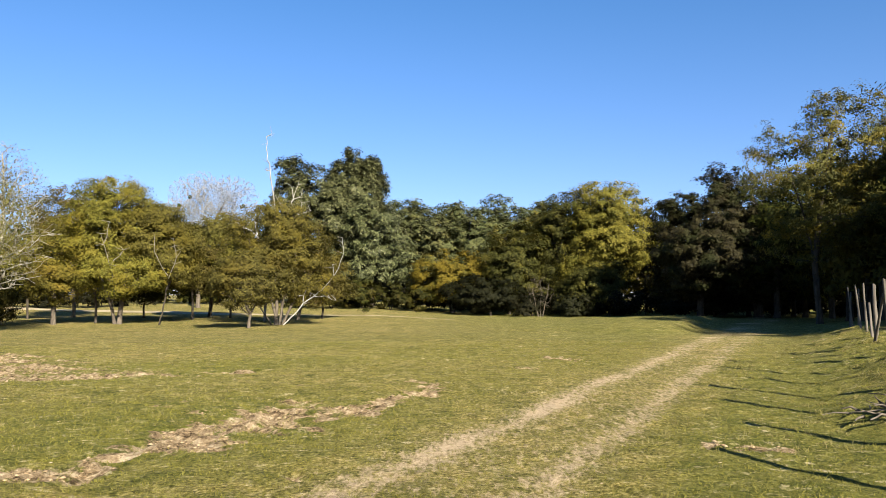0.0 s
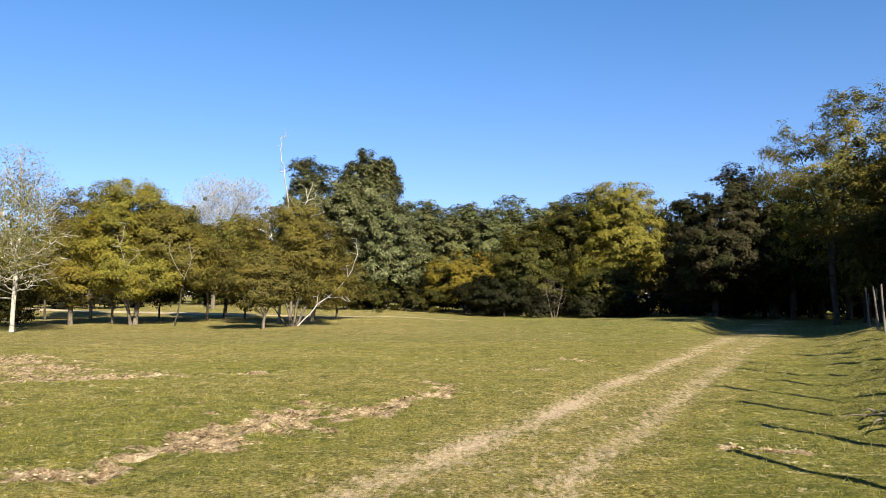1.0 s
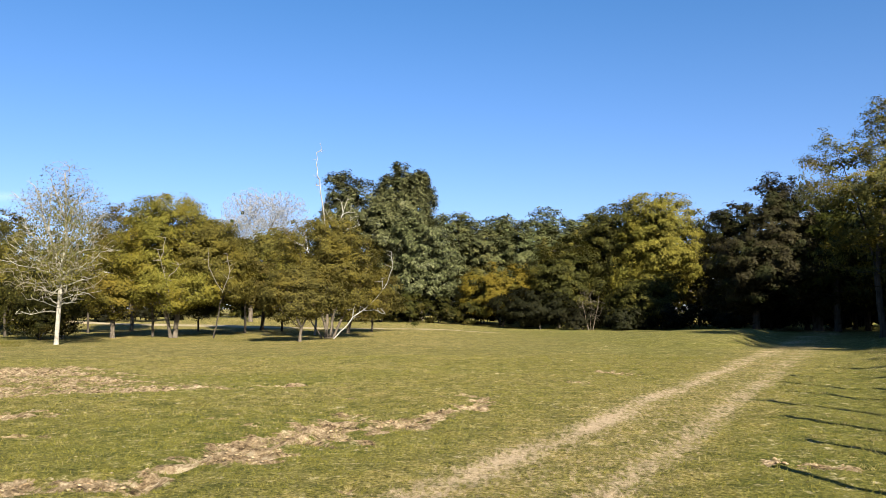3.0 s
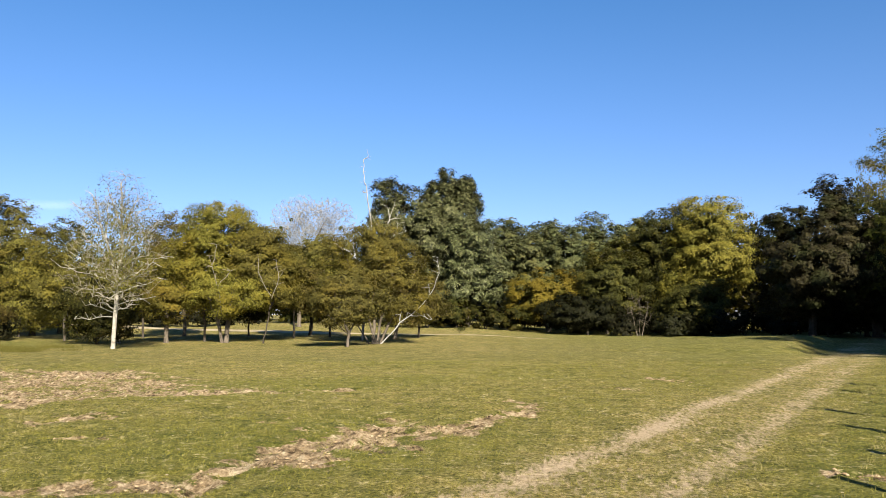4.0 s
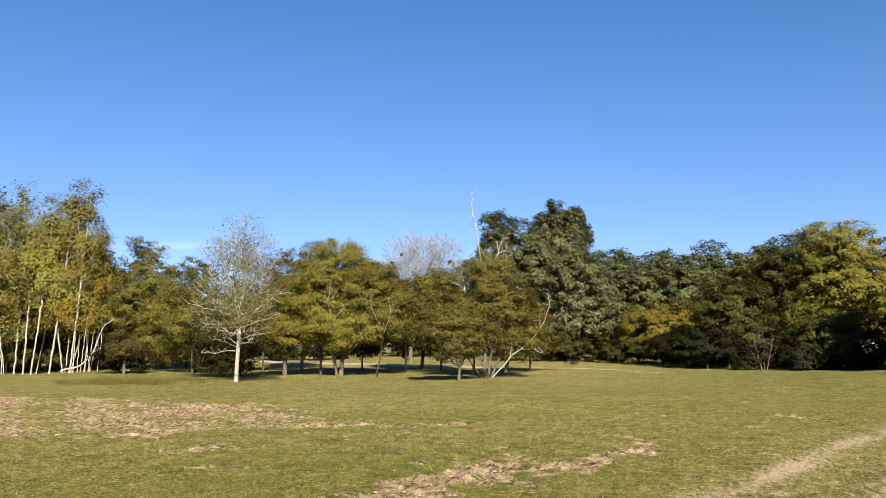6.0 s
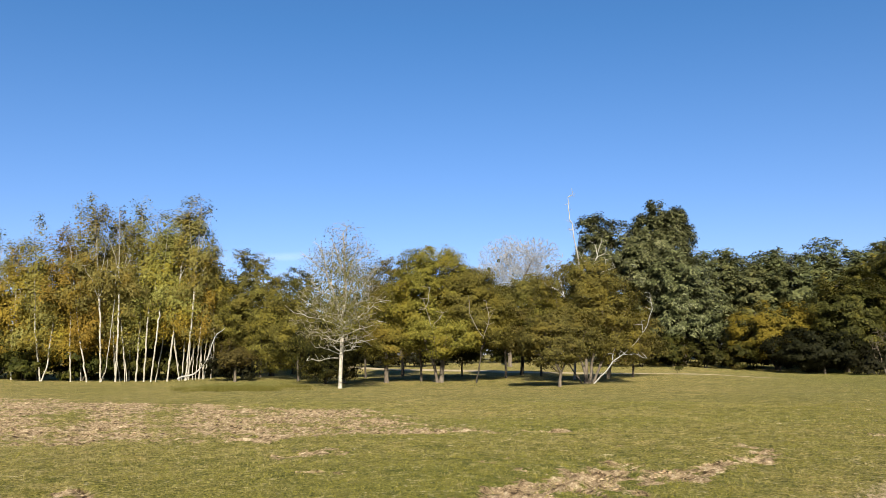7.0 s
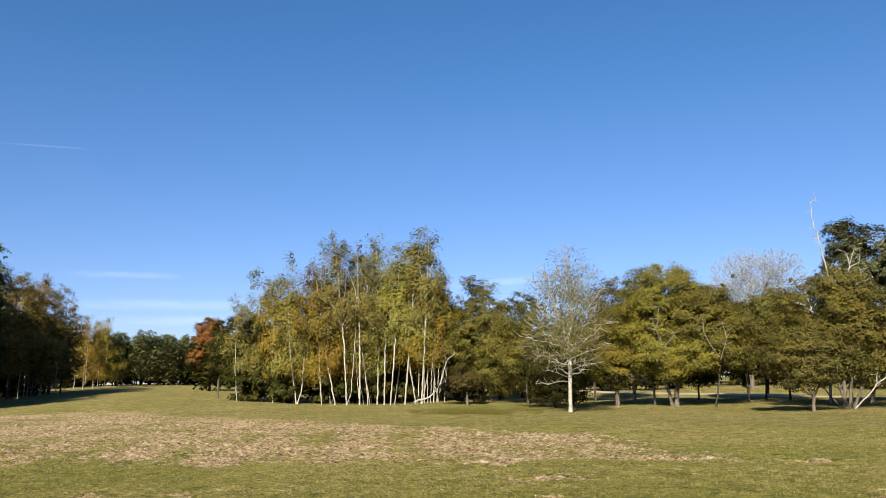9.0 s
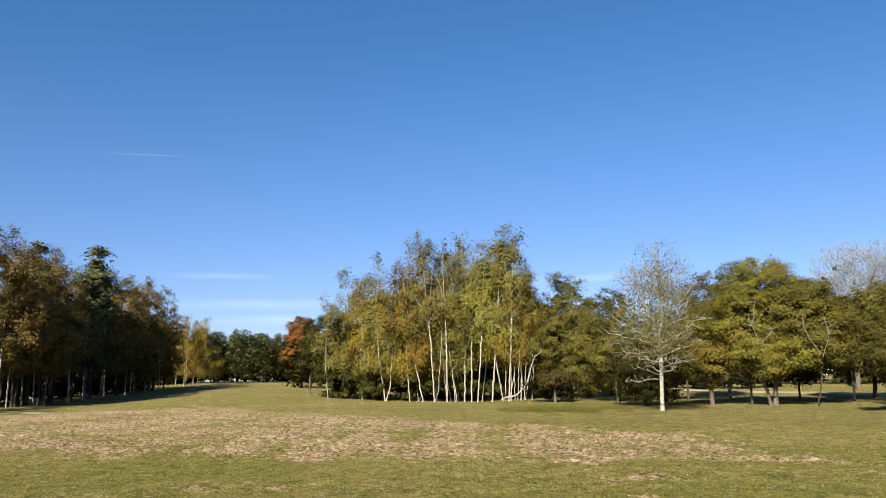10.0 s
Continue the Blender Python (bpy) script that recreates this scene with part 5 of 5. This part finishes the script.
for k in range(170):
    s, c = r.gauss(11.5, 0.34), r.gauss(1.66, 0.36)
    x, y = at_track(s, c)
    lift = 0.24 * math.exp(-((s - 11.3) / 0.7) ** 2 - ((c - 1.45) / 0.6) ** 2) * r.random()
    length = r.uniform(0.18, 0.62)
    ob = part_mesh("stick", sticks[k % 6], pile)
    th = r.choice((0.5, 0.7, 1.1))
    ob.matrix_local = pose(x, y, float(terrain(x, y)) + 0.02 + lift, r.gauss(88, 7), 0, r.gauss(-25, 35)) @ Matrix.Diagonal((th, th, length, 1))
tagged(pile, "heap of grey broken branches and brushwood on the grass bank", "brushwood")

# ---- rushes, clods, stones and grass: past counting ----
def blades(rng, x, y, height, width, splay=0.5):
    """Single pointed grass blades."""
    n = len(x)
    z = ground_height(x, y) - 0.004
    a = rng.uniform(0, 2 * math.pi, n)
    lean = rng.normal(0, splay, (n, 2)) * height[:, None]
    side = np.stack([np.cos(a), np.sin(a), np.zeros(n)], 1) * width[:, None] * 0.5
    p = np.stack([x, y, z], 1)
    v = np.stack([p - side, p + side, p + np.stack([lean[:, 0], lean[:, 1], height], 1)], 1).reshape(-1, 3)
    return v, np.arange(n * 3).reshape(-1, 3)


rng = np.random.default_rng(21)
n = 430000
rad = 4.5 + 27 * rng.random(n) ** 1.25
bear = np.radians(rng.uniform(-80, 36, n))
x, y = rad * np.sin(bear), rad * np.cos(bear)
wear, torn, lush, parched = meadow_marks(x, y)
clump = 0.5 + 0.5 * wobble(x, y, 0.28, 3.0)
keep = rng.random(n) < (1 - np.clip(wear * 1.6, 0, 0.97)) * (1 - np.clip(torn * 1.3, 0, 0.95)) * (0.30 + 0.7 * clump) * (1 - 0.5 * ease(-1.6, -0.8, track_coords(x, y)[1]))
x, y, rad, lush = x[keep], y[keep], rad[keep], lush[keep]
height = rng.uniform(0.012, 0.034, len(x)) * (1 + 0.5 * lush)
v, f = blades(rng, x, y, height, 0.004 + 0.0005 * rad, 0.8)
tagged(new("meadow_grass", mesh_of("meadow_grass", v, [f], L_GRASS)), "short grazed meadow grass, green mixed with straw", "grass", "", "stuff")

n = 4600
rad = 9 + 23 * rng.random(n) ** 0.8
bear = np.radians(rng.uniform(-80, 34, n))
tx, ty = rad * np.sin(bear), rad * np.cos(bear)
wear, torn, lush, parched = meadow_marks(tx, ty)
keep = rng.random(n) < (1 - np.clip(2.2 * wear, 0, 1)) * (0.35 + 0.65 * (wobble(tx, ty, 2.6, 5.0) > 0.0))
tx, ty, rad = tx[keep], ty[keep], rad[keep]
n = len(tx) * 12
x, y = np.repeat(tx, 12) + rng.normal(0, 0.045, n), np.repeat(ty, 12) + rng.normal(0, 0.045, n)
v, f = blades(rng, x, y, rng.uniform(0.025, 0.075, n), 0.005 + 0.0005 * np.repeat(rad, 12), 0.7)
tagged(new("grass_tufts", mesh_of("grass_tufts", v, [f], L_STRAW)), "small straw-coloured tufts left standing in the grazed grass", "grass", "", "stuff")

rr, rb = rng.uniform(45, 55, 60), np.radians(rng.normal(-37.5, 2.6, 60))
cx, cy = rr * np.sin(rb), rr * np.cos(rb)
n = 60 * 150
wide = np.repeat(rng.uniform(0.15, 0.55, 60), 150)
x, y = np.repeat(cx, 150) + rng.normal(0, 1, n) * wide, np.repeat(cy, 150) + rng.normal(0, 1, n) * wide
v, f = blades(rng, x, y, rng.uniform(0.08, 0.30, n) * np.repeat(rng.uniform(0.6, 1.3, 60), 150), np.full(n, 0.02), 0.6)
tagged(new("rush_tussocks", mesh_of("rush_tussocks", v, [f], L_RUSH)), "tufts of yellowish rushes along the meadow's edge", "rushes", "", "stuff")

ICO = np.array([(1, 0, 0), (0, 1, 0), (-1, 0, 0), (0, -1, 0), (0, 0, 1), (0, 0, -1)], float)
ICO_F = np.array([(0, 1, 4), (1, 2, 4), (2, 3, 4), (3, 0, 4), (1, 0, 5), (2, 1, 5), (3, 2, 5), (0, 3, 5)])


def lumps(rng, x, y, size, flat):
    n = len(x)
    v = ICO[None] * rng.uniform(0.5, 1.4, (n, 6, 1)) * size[:, None, None] * np.array([1, 1, 1])
    v = v * np.stack([rng.uniform(0.7, 1.4, n), rng.uniform(0.7, 1.4, n), np.full(n, flat)], 1)[:, None]
    a = rng.uniform(0, 6.3, n)
    c, s = np.cos(a)[:, None], np.sin(a)[:, None]
    v = np.stack([v[..., 0] * c - v[..., 1] * s, v[..., 0] * s + v[..., 1] * c, v[..., 2]], 2)
    v = v + np.stack([x, y, ground_height(x, y) + size * flat * 0.25], 1)[:, None]
    return v.reshape(-1, 3), (np.arange(n)[:, None, None] * 6 + ICO_F[None]).reshape(-1, 3)


n = 420000
x, y = rng.uniform(-45, 5, n), rng.uniform(4, 30, n)
wear, torn, lush, parched = meadow_marks(x, y)
near = np.hypot(x, y)
keep = (rng.random(n) < ease(0.42, 0.9, torn) * np.where(near < 15, 1.0, 0.16)) & (near > 4)
x, y, near = x[keep][:30000], y[keep][:30000], near[keep][:30000]
v, f = lumps(rng, x, y, (0.008 + 0.028 * rng.random(len(x)) ** 2.5) * np.where(near > 15, 1.6, 1.0), 0.45)
tagged(new("turf_clods", mesh_of("turf_clods", v, [f], CLOD)), "crumbled pale clods of torn-up turf and sand", "soil", "", "stuff")
n = 420
rad, bear = 5 + 34 * rng.random(n), np.radians(rng.uniform(-75, 34, n))
x, y = rad * np.sin(bear), rad * np.cos(bear)
v, f = lumps(rng, x, y, rng.uniform(0.010, 0.022, n), 0.35)
tagged(new("small_stones", mesh_of("small_stones", v, [f], STONE)), "scattered small pale stones in the grass", "stones", "", "stuff")

# ---- thin clouds ----
def cloud(name, bearing, height, wide, tall, label, tilt=0.0, dist=3600.0):
    cx, cy = polar(bearing, dist)
    m = look((cx, cy, 1.6 + dist * math.tan(radians(height))), (0, 0, 1.6)) @ pose(0, 0, 0, 0, 0, tilt)
    w, t = dist * math.tan(radians(wide)) / 2, dist * math.tan(radians(tall)) / 2
    u = np.linspace(-1, 1, 13)
    # seen from below through a slightly bowed sheet
    v = np.array([(-a * w, b * t + 0.15 * t * math.sin(2.2 * a), 12 * (1 - a * a)) for b in (-1, 0, 1) for a in u])
    i = np.array([k * 13 + j for k in range(2) for j in range(12)])
    me = mesh_of(name, v, [np.stack([i, i + 13, i + 14, i + 1], 1)], CLOUD, True)
    uv = me.uv_layers.new(name="UVMap")
    grid = np.array([((a + 1) / 2, (b + 1) / 2) for b in (-1, 0, 1) for a in u])
    idx = np.zeros(len(me.loops), np.int32)
    me.loops.foreach_get("vertex_index", idx)
    uv.data.foreach_set("uv", grid[idx].ravel().astype(np.float32))
    ob = new(name, me)
    ob.matrix_world = m
    ob.visible_shadow = False
    return tagged(ob, label, "cloud", "", "structure")


cloud("contrail", -68.1, 16.3, 6.0, 0.16, "short thin white contrail high in the sky", -3)
cloud("thin_cloud", -62.2, 8.0, 8.0, 0.6, "faint streak of thin white cirrus")
cloud("thin_cloud", -59.0, 6.0, 18.0, 1.0, "faint long veil of thin white cirrus")
cloud("thin_cloud", -57.0, 4.9, 14.0, 0.9, "faint low veil of thin white cirrus")
cloud("thin_cloud", -36.0, 7.7, 10.0, 0.8, "faint streak of thin white cirrus", -2)
cloud("thin_cloud", -35.0, 6.0, 8.0, 1.6, "faint low veil of thin white cirrus")
